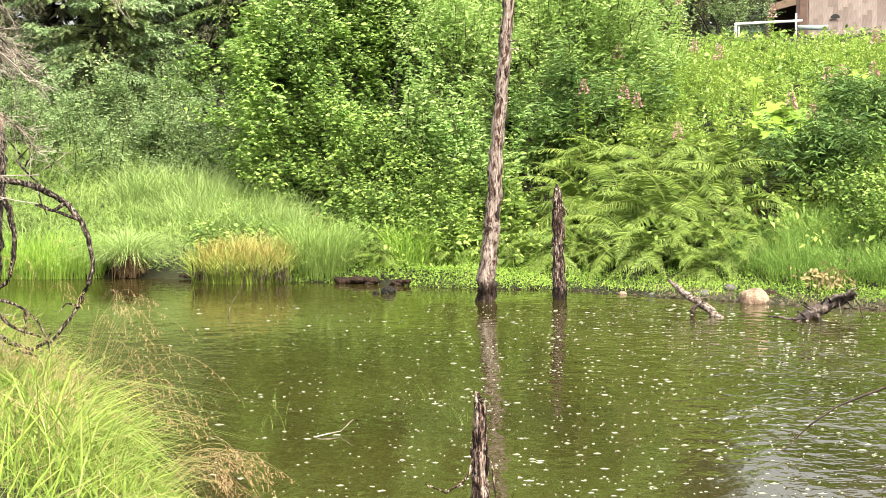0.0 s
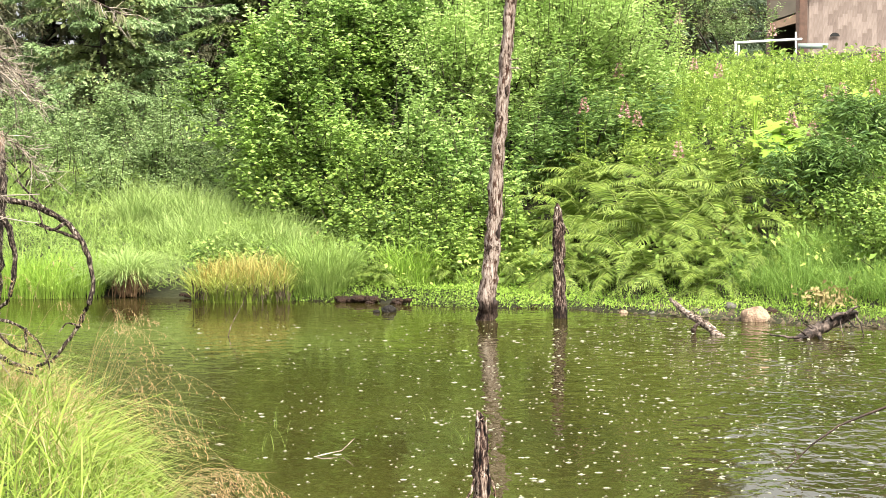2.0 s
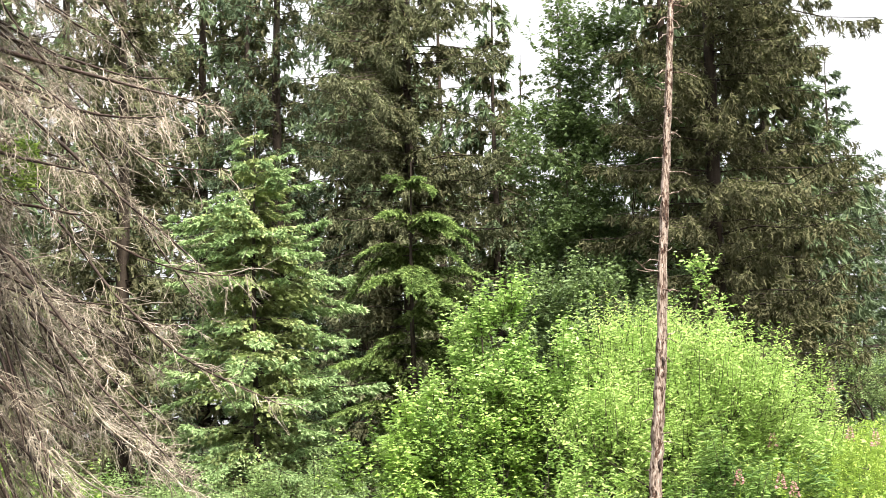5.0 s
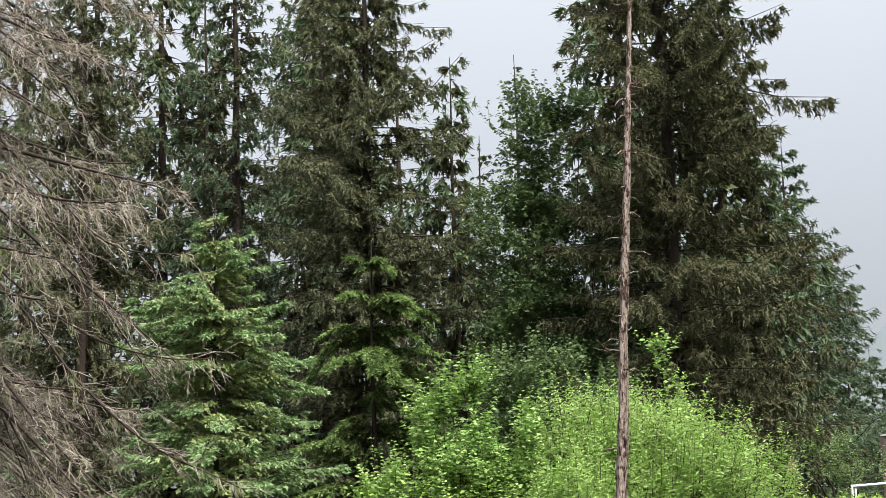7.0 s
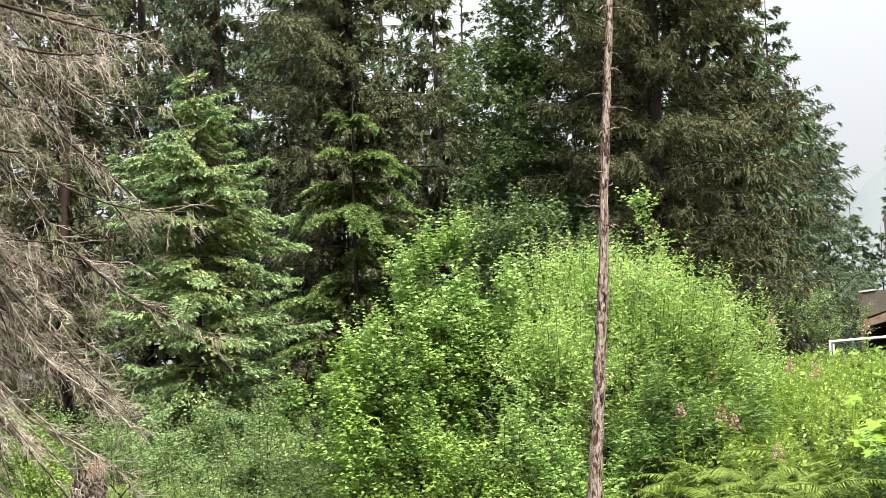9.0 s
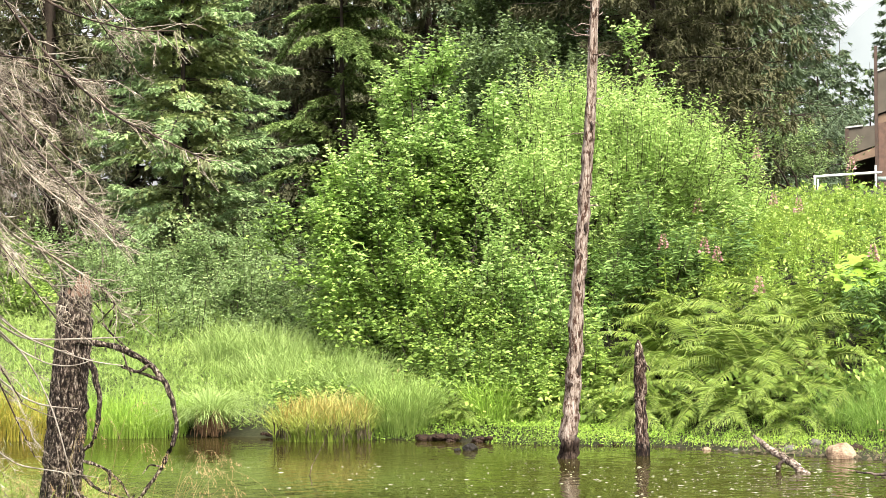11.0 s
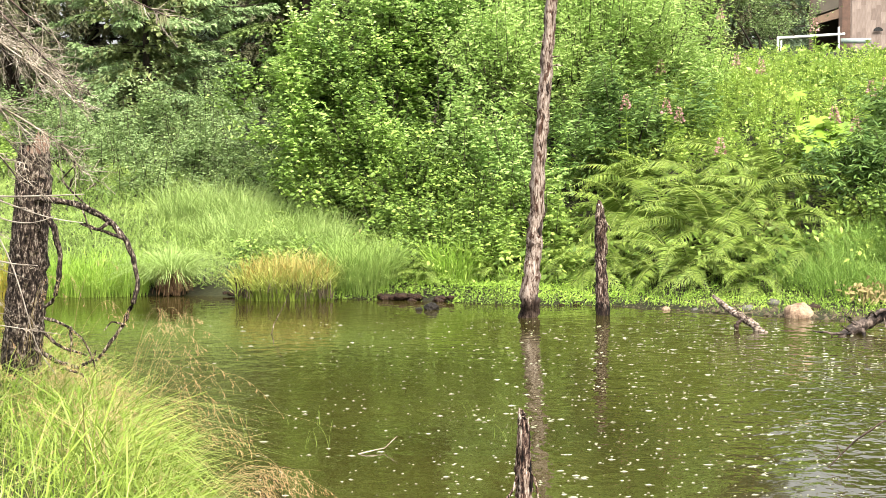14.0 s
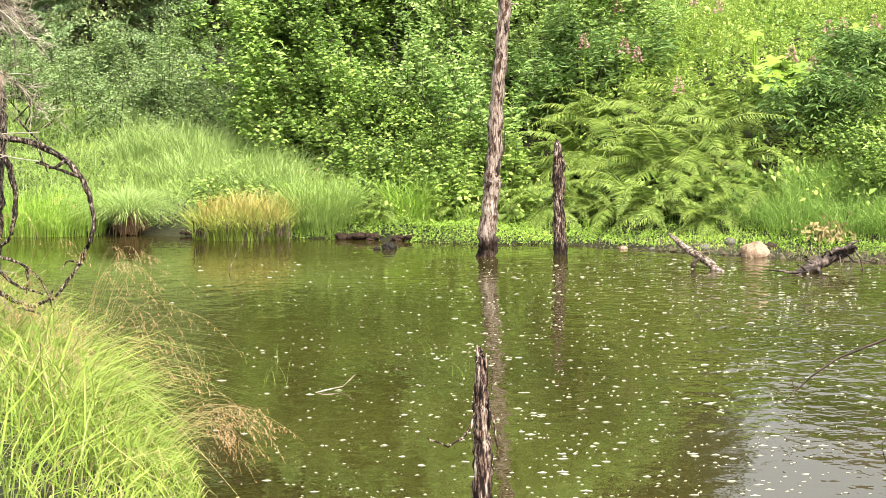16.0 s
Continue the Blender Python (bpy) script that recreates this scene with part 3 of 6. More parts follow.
def build_forest():
    cone = [(0, 1.0), (0.35, 0.9), (0.7, 0.55), (0.9, 0.22), (1.0, 0.03)]

    def shaped(r, pairs=cone):
        return [(u, r * w) for u, w in pairs]

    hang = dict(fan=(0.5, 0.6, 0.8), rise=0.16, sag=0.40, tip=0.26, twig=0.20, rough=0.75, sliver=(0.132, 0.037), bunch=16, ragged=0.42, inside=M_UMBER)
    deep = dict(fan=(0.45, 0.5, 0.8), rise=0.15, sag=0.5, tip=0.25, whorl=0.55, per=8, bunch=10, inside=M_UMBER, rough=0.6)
    g = at_ground(-6.3, 34)
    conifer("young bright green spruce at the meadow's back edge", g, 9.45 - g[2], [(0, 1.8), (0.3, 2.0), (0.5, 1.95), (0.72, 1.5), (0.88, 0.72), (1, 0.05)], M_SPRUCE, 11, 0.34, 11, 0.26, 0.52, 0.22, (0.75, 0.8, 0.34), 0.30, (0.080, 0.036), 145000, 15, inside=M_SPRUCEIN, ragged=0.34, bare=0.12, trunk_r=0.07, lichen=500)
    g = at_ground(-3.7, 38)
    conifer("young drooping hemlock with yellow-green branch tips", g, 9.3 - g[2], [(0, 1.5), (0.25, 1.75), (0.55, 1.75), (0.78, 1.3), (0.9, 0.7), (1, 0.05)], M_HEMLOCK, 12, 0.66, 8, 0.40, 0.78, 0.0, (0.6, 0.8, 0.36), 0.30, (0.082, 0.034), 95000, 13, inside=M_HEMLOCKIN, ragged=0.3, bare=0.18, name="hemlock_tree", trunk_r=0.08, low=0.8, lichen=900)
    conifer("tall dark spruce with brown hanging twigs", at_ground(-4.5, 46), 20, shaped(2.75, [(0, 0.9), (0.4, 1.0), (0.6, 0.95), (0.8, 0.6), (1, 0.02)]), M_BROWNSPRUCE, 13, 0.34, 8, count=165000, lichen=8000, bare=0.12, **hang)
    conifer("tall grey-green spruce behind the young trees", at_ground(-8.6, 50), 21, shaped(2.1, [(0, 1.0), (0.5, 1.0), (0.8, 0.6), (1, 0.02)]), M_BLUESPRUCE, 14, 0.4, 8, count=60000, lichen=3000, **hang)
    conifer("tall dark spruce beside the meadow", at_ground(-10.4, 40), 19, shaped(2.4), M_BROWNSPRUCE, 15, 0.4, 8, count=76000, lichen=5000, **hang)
    conifer("tall dark spruce deep in the forest", at_ground(-13.5, 46), 21, shaped(2.8), M_DARKSPRUCE, 16, sliver=(0.24, 0.065), count=14000, **deep)
    conifer("slender far spruce with a pointed top", at_ground(-0.78, 60), 19.7 - at_ground(-0.78, 60)[2], shaped(1.9, [(0, 1), (0.5, 0.75), (0.8, 0.36), (1, 0.02)]), M_BLUESPRUCE, 17, 0.5, 7, 0.3, 0.5, 0.2, count=24000, sliver=(0.13, 0.04), twig=0.35)
    conifer("shorter far spruce with a pointed top", at_ground(-1.9, 55), 15.7 - at_ground(-1.9, 55)[2], shaped(1.8, [(0, 1), (0.5, 0.75), (0.8, 0.4), (1, 0.02)]), M_DARKSPRUCE, 18, 0.5, 7, 0.3, 0.5, 0.2, count=22000, sliver=(0.13, 0.04), twig=0.35)
    conifer("big tall spruce with wide irregular dark branches", at_ground(2.8, 40), 19.5, [(0, 2.6), (0.2, 2.7), (0.40, 2.4), (0.45, 2.9), (0.52, 3.0), (0.57, 2.3), (0.75, 1.6), (1, 0.05)], M_UMBER, 19, 0.34, 8, count=215000, lichen=9000, trunk_r=0.21, bare=0.2, skew=0.08, **hang)
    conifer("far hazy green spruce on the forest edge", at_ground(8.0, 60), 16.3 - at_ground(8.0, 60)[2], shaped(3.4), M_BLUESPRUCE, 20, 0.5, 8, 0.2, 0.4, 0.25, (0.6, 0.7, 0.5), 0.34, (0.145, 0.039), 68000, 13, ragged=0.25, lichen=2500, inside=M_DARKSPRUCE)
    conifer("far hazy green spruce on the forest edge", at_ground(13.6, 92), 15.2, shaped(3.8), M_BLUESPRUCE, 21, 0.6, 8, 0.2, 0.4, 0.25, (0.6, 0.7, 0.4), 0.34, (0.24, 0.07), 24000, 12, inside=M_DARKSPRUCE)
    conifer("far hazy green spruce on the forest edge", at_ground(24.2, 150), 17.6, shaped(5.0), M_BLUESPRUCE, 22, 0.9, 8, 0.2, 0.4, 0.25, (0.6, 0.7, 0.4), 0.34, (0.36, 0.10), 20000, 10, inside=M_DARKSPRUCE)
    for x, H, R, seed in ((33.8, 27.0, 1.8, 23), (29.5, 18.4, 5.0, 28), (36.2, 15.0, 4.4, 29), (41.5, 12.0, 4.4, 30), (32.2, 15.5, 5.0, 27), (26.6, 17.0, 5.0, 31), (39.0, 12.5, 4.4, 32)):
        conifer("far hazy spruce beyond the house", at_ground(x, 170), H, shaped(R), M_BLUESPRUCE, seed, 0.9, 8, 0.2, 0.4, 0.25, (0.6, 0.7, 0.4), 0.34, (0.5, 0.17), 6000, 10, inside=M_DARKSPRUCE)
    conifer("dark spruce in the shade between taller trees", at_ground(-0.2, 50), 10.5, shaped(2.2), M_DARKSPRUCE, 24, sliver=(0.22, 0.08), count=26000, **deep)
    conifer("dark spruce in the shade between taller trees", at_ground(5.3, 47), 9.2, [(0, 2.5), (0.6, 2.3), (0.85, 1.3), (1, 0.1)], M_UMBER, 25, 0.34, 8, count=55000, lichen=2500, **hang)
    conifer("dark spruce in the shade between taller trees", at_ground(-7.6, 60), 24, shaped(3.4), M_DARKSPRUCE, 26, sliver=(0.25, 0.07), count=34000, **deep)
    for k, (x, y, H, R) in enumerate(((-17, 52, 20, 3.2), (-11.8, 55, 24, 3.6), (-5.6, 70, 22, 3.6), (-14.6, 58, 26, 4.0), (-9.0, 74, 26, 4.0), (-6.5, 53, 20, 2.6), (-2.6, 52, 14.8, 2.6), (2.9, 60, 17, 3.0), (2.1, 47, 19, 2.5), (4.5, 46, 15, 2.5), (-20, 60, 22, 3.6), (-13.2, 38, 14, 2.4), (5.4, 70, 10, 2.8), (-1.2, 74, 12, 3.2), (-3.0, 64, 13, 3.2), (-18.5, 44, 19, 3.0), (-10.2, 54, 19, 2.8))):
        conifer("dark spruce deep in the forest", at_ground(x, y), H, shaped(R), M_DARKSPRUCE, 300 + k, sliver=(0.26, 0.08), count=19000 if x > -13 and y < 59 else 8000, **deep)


build_forest()


# ---- bushes ----
def bush(name, label, place, lobes, leaf, material, seed, stems=9, twig=0.32, per=9, droop=0.1, top=None, category="bush", clump=11, spread=1.0, shoots=0, hollow=-0.2, many=1.0):
    """lobes: centre above the base (x, y, z), radii, twigs. leaf: length, width."""
    rng = np.random.default_rng(seed)
    root = thing(name, place, label, category)
    if material is M_SHRUB:
        leaf, many, hollow, spread = (leaf[0] * 0.76, leaf[1] * 0.7), 1.0, -0.12, 0.85
    elif material is M_DARKSHRUB:
        leaf, many = (leaf[0] * 0.8, leaf[1] * 0.8), 1.4
    wood, green, young = Bag(), Bag(), Bag()
    heads = []
    for cx, cy, cz, rx, ry, rz, n in lobes:
        n = int(n * many)
        g = max(n // clump, 5)
        d = unit(rng.normal(size=(g, 3)) + [0, -0.25, 0.25])
        bumpy = np.array([noise.noise((a * 2.1 + seed, b * 2.1 + cx, c * 2.1 + cz)) for a, b, c in d])
        r = (1 - 0.6 * rng.random(g) ** 1.8) * (0.94 + 0.62 * bumpy)
        heart = np.array([cx, cy, cz]) + d * np.array([rx, ry, rz]) * r[:, None]
        hole = np.array([noise.noise((a * 1.7 + 3 * seed, b * 1.7, c * 1.9)) for a, b, c in heart])
        full = np.flatnonzero((hole > hollow) | (rng.random(g) < 0.15))
        which = full[rng.integers(len(full), size=n)] if len(full) > 3 else rng.integers(g, size=n)
        p = heart[which] + rng.normal(size=(n, 3)) * np.array([0.13, 0.13, 0.09]) * spread
        d = d[which]
        ax = unit(d * 0.7 + [0, 0, 0.75] + rng.normal(size=(n, 3)) * 0.35)
        tl = twig * rng.uniform(0.6, 1.4, n)
        # leafy upright shoots that break the outline
        lift = np.flatnonzero((rng.random(n) < shoots * 0.5) & (d[:, 2] > 0.1))
        p, ax, tl, d = (np.concatenate([q] + [q[lift]] * 2) for q in (p, ax, tl, d))
        up = np.r_[lift, n:len(p)]
        n = len(p)
        reach = np.tile(rng.uniform(1.2, 2.6, len(lift)), 3)
        slant = np.tile(unit(d[lift] * 0.35 + [0, 0, 1.0] + rng.normal(size=(len(lift), 3)) * 0.16), (3, 1))
        tl[up] = twig * reach
        ax[up] = slant
        for k in range(0, n, 6):
            tube(wood, np.stack([p[k] - ax[k] * 0.1, p[k] + ax[k] * tl[k]]), (0.006, 0.002), 3, cap=False)
        j = np.repeat(np.arange(n), per)
        f = np.tile(np.linspace(0.05, 1.0, per), n) + rng.normal(size=n * per) * 0.04
        b = p[j] + ax[j] * (tl[j] * f)[:, None]
        spin = rng.uniform(0, 2 * math.pi, len(j))
        rad = np.stack([np.cos(spin), np.sin(spin), np.zeros(len(j))], 1)
        la = ax[j] * 0.55 + rad * 0.8 + rng.normal(size=(len(j), 3)) * 0.2
        la[:, 2] = la[:, 2] * 0.7 - droop
        side = np.cross(la, [0, 0, 1.0]) + rng.normal(size=(len(j), 3)) * 0.5
        size = rng.uniform(0.65, 1.25, len(j)) * (1.1 - 0.3 * f)
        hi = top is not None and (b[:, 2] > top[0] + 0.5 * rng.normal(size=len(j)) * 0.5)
        if top is None:
            leaves(green, b, la, side, leaf[0] * size, leaf[1] * size, 0.22, 0.12)
        else:
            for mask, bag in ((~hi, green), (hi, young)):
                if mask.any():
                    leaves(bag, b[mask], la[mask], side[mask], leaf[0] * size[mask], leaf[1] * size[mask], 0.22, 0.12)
        heads.append((cx, cy, cz, rx, rz))
    for k in range(stems):
        cx, cy, cz, rx, rz = heads[k % len(heads)]
        e = np.array([cx, cy, cz]) + rng.normal(size=3) * np.array([rx, rx, rz]) * 0.45
        b0 = np.array([rng.normal() * 0.25 + 0.25 * cx, rng.normal() * 0.2 + 0.3 * cy, -0.1])
        mid = (b0 + e) / 2 + rng.normal(size=3) * 0.15
        one = Bag()
        tube(one, [b0, (b0 + mid) / 2 + rng.normal(size=3) * 0.05, mid, e], (0.035, 0.028, 0.02, 0.008), 5, cap=False)
        part("stem", one, M_TRUNK, root)
    tagged(part("twig_wood", wood, M_TRUNK, root), kind="stuff")
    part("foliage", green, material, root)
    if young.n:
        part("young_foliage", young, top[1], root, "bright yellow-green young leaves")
    return root


def build_bushes():
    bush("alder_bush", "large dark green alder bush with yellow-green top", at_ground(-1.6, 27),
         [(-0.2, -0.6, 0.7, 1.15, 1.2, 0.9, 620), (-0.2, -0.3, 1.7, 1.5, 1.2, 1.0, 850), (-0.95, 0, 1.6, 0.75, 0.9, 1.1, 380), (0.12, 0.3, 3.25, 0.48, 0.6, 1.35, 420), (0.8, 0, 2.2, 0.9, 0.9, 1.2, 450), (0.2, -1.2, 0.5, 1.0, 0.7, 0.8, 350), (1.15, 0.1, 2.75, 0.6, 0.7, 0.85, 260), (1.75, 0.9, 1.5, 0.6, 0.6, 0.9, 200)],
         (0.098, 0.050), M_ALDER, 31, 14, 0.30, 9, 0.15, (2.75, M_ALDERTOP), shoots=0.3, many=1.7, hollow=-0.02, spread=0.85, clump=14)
    bush("willow_bush", "large rounded light green willow bush", at_ground(1.4, 27.6),
         [(0.1, -0.3, 1.2, 1.5, 1.2, 1.0, 1150), (-0.9, -0.4, 1.5, 0.9, 0.9, 1.0, 700), (0.1, 0.2, 1.75, 1.1, 1.0, 0.85, 760), (0.95, 0.3, 1.3, 0.95, 1.0, 0.9, 700), (-0.5, 0.1, 1.8, 0.85, 0.8, 0.8, 480), (1.65, 0.6, 0.6, 0.6, 0.8, 0.6, 380), (-0.5, -0.9, 0.7, 0.8, 0.6, 0.6, 330), (-1.2, -1.8, 0.85, 0.55, 0.4, 0.7, 560)],
         (0.080, 0.024), M_WILLOW, 32, 14, 0.34, 10, 0.0, shoots=0.45, hollow=-0.36, many=1.45)
    bush("alder_bush", "bright young alder bush below the willow", at_ground(0.15, 24.6),
         [(-0.6, 0.2, 1.15, 0.22, 0.3, 0.5, 80), (0.1, 0, 0.55, 0.5, 0.45, 0.5, 200), (-0.35, 0.1, 0.35, 0.5, 0.4, 0.4, 130), (0.45, -0.1, 0.35, 0.4, 0.4, 0.4, 110)], (0.10, 0.042), M_ALDERTOP, 33, 6, 0.32, 9, 0.1, shoots=0.6, hollow=-0.3)
    bush("salmonberry_bush", "dark green broad-leaved shrub on the bank", at_ground(-0.9, 24.9),
         [(0, 0, 0.5, 0.7, 0.7, 0.6, 300), (0.8, 0.1, 0.4, 0.6, 0.6, 0.5, 200)], (0.11, 0.07), M_DARKSHRUB, 34, 8, 0.28, 8, 0.2, shoots=0.2)
    bush("salmonberry_bush", "dark green broad-leaved shrub under the alder", at_ground(-1.75, 25.7),
         [(0, 0, 0.35, 0.9, 0.7, 0.5, 320), (0.9, -0.3, 0.3, 0.7, 0.6, 0.5, 240)], (0.11, 0.07), M_DARKSHRUB, 35, 8, 0.28, 8, 0.2, shoots=0.15)
    for k, (x, y, w, h) in enumerate(((-1.2, 24.3, 0.45, 0.5), (-0.85, 23.5, 0.38, 0.42), (-0.55, 23.9, 0.5, 0.6), (0.0, 23.7, 0.5, 0.55), (0.45, 23.5, 0.42, 0.5), (-0.1, 22.9, 0.3, 0.3))):
        bush("salmonberry_bush", "low dark green broad-leaved shrub above the waterline", at_ground(x, y),
             [(0, 0, h * 0.5, w, w * 0.9, h * 0.75, 130), (w * 0.6, -0.2, h * 0.3, w * 0.6, w * 0.6, h * 0.5, 70)], (0.105, 0.055), M_DARKSHRUB, 340 + k, 5, 0.24, 8, 0.2, shoots=0.4)
    bush("meadow_shrub", "pale grey-green shrub at the meadow's back", at_ground(-5.2, 31.2),
         [(0, 0, 0.45, 0.9, 0.8, 0.55, 380), (-1.2, 0.2, 0.4, 0.8, 0.8, 0.5, 320), (0.9, -0.2, 0.55, 0.7, 0.7, 0.75, 280)], (0.10, 0.045), M_SHRUB, 36, 9, 0.36, 10, shoots=0.4)
    bush("meadow_shrub", "pale grey-green shrub beside the young spruce", at_ground(-7.8, 31.8),
         [(0, 0, 0.4, 1.0, 0.8, 0.45, 360), (-1.3, 0.2, 0.4, 0.8, 0.8, 0.5, 300), (-2.6, 0.2, 0.6, 0.9, 0.8, 0.7, 300)], (0.10, 0.045), M_SHRUB, 37, 9, 0.36, 10, shoots=0.4)
    bush("meadow_shrub", "grey-green shrub between meadow and alder", at_ground(-3.4, 28.4),
         [(0, 0, 0.5, 0.8, 0.7, 0.6, 340), (-0.9, 0.3, 0.5, 0.6, 0.7, 0.6, 260), (0.5, -0.9, 0.3, 0.6, 0.5, 0.4, 220)], (0.09, 0.04), M_SHRUB, 38, 8, 0.32, 10, shoots=0.35)
    for k, (x, y, w, h) in enumerate(((-6.6, 29.0, 0.8, 0.7), (-5.5, 28.7, 0.8, 0.65), (-4.5, 28.5, 0.7, 0.6))):
        bush("meadow_shrub", "pale grey-green shrub among tall meadow grass", at_ground(x, y),
             [(0, 0, h * 0.5, w, 0.7, h * 0.8, 260), (0.4, -0.5, h * 0.3, w * 0.6, 0.5, h * 0.5, 120)], (0.09, 0.04), M_SHRUB, 360 + k, 6, 0.32, 9, shoots=0.4)
    for k, (x, y, w, h) in enumerate(((-9.4, 30.6, 0.9, 0.9), (-8.4, 30.2, 0.7, 0.75), (-10.6, 30.8, 0.9, 1.0))):
        bush("meadow_shrub", "dull green shrub at the forest's edge", at_ground(x, y),
             [(0, 0, h * 0.5, w, 0.7, h * 0.8, 260), (0.3, -0.6, h * 0.25, w * 0.8, 0.5, h * 0.4, 140)], (0.10, 0.05), M_DARKSHRUB, 370 + k, 6, 0.32, 9, shoots=0.4)
    bush("bank_herb", "small dark leafy herb clump behind the yellow sedge", at_ground(-2.75, 22.95),
         [(0, 0, 0.16, 0.35, 0.2, 0.2, 60), (0.4, 0, 0.14, 0.3, 0.2, 0.16, 40)], (0.10, 0.05), M_DARKSHRUB, 365, 3, 0.2, 7, 0.2, category="plant")
    bush("dark_shrub", "dense dark green shrub with narrow drooping leaves", at_ground(5.3, 23.2),
         [(0, 0, 0.35, 0.6, 0.5, 0.5, 380), (0.8, 0.1, 0.4, 0.8, 0.6, 0.6, 380)], (0.14, 0.026), M_NARROW, 39, 8, 0.3, 12, 0.45)
    bush("dark_shrub", "dense dark green shrub on the steep bank", at_ground(5.0, 22.3),
         [(0, 0, 0.3, 0.6, 0.5, 0.45, 260), (-0.6, 0.1, 0.2, 0.45, 0.4, 0.35, 130)], (0.14, 0.03), M_NARROW, 366, 6, 0.28, 10, 0.45, shoots=0.2)
    bush("dark_shrub", "dark green narrow-leaved shrub below the willow", at_ground(1.9, 25.3),
         [(0, 0, 0.55, 0.65, 0.5, 0.6, 330), (0.6, 0.2, 0.45, 0.5, 0.5, 0.5, 220), (-0.6, -0.4, 0.3, 0.5, 0.4, 0.4, 180)], (0.12, 0.028), M_NARROW, 368, 7, 0.3, 10, 0.3, shoots=0.4)
    bush("bank_shrub", "low green shrub at the waterside", at_ground(5.2, 20.9),
         [(0, 0, 0.25, 0.6, 0.5, 0.4, 260), (0.8, 0.2, 0.4, 0.7, 0.5, 0.5, 240), (-0.3, 0.7, 0.3, 0.6, 0.5, 0.4, 200)], (0.085, 0.055), M_DARKSHRUB, 40, 7, 0.22, 8, 0.2)
    bush("sapling", "slender yellow-green sapling above the willow", at_ground(1.85, 30.5),
         [(0, 0, 3.0, 0.16, 0.16, 0.9, 60), (0, 0, 2.2, 0.3, 0.25, 0.8, 70)], (0.09, 0.05), M_ALDERTOP, 41, 2, 0.2, 7, 0.05, category="sapling")
    bush("cottonwood_tree", "leafy cottonwood among the dark spruces", at_ground(0.2, 43),
         [(0, 0, 9.6, 1.1, 1.1, 1.8, 480), (-0.7, 0, 7.4, 1.2, 1.1, 1.7, 560), (0.8, 0, 7.2, 1.2, 1.1, 1.8, 560), (-0.3, -0.2, 5.0, 1.5, 1.2, 1.5, 600), (0.9, 0, 4.4, 1.3, 1.1, 1.4, 440)],
         (0.115, 0.08), M_COTTON, 42, 8, 0.4, 10, 0.3, category="tree", spread=1.3, many=1.45)
    bush("cottonwood_tree", "small pale-leaved tree behind the willow", at_ground(-0.4, 33),
         [(0.4, 0, 3.4, 1.2, 0.9, 0.8, 420), (-0.5, 0, 3.2, 0.8, 0.8, 0.9, 300), (1.2, 0, 2.6, 0.9, 0.8, 0.8, 300)],
         (0.09, 0.06), M_COTTON, 43, 7, 0.36, 9, 0.3, category="tree", many=1.5)
    bush("roadside_shrub", "dull green shrub in front of the house", at_ground(6.6, 41),
         [(-0.9, 0, 0.9, 0.9, 0.7, 0.9, 300), (0.1, 0.3, 0.5, 0.8, 0.7, 0.6, 220)], (0.1, 0.05), M_SHRUB, 44, 6, 0.32, 8)


build_bushes()


# ---- grasses and low plants ----
def scatter(rng, n, x0, x1, e0, e1):
    x = rng.uniform(x0, x1, n)
    y = shore(x) + rng.uniform(e0, e1, n)
    return np.stack([x, y, ground_z(x, y)], 1)


def stuff(name, bag, material, label, category):
    return tagged(part(name, bag, material, None, label), category=category, kind="stuff")


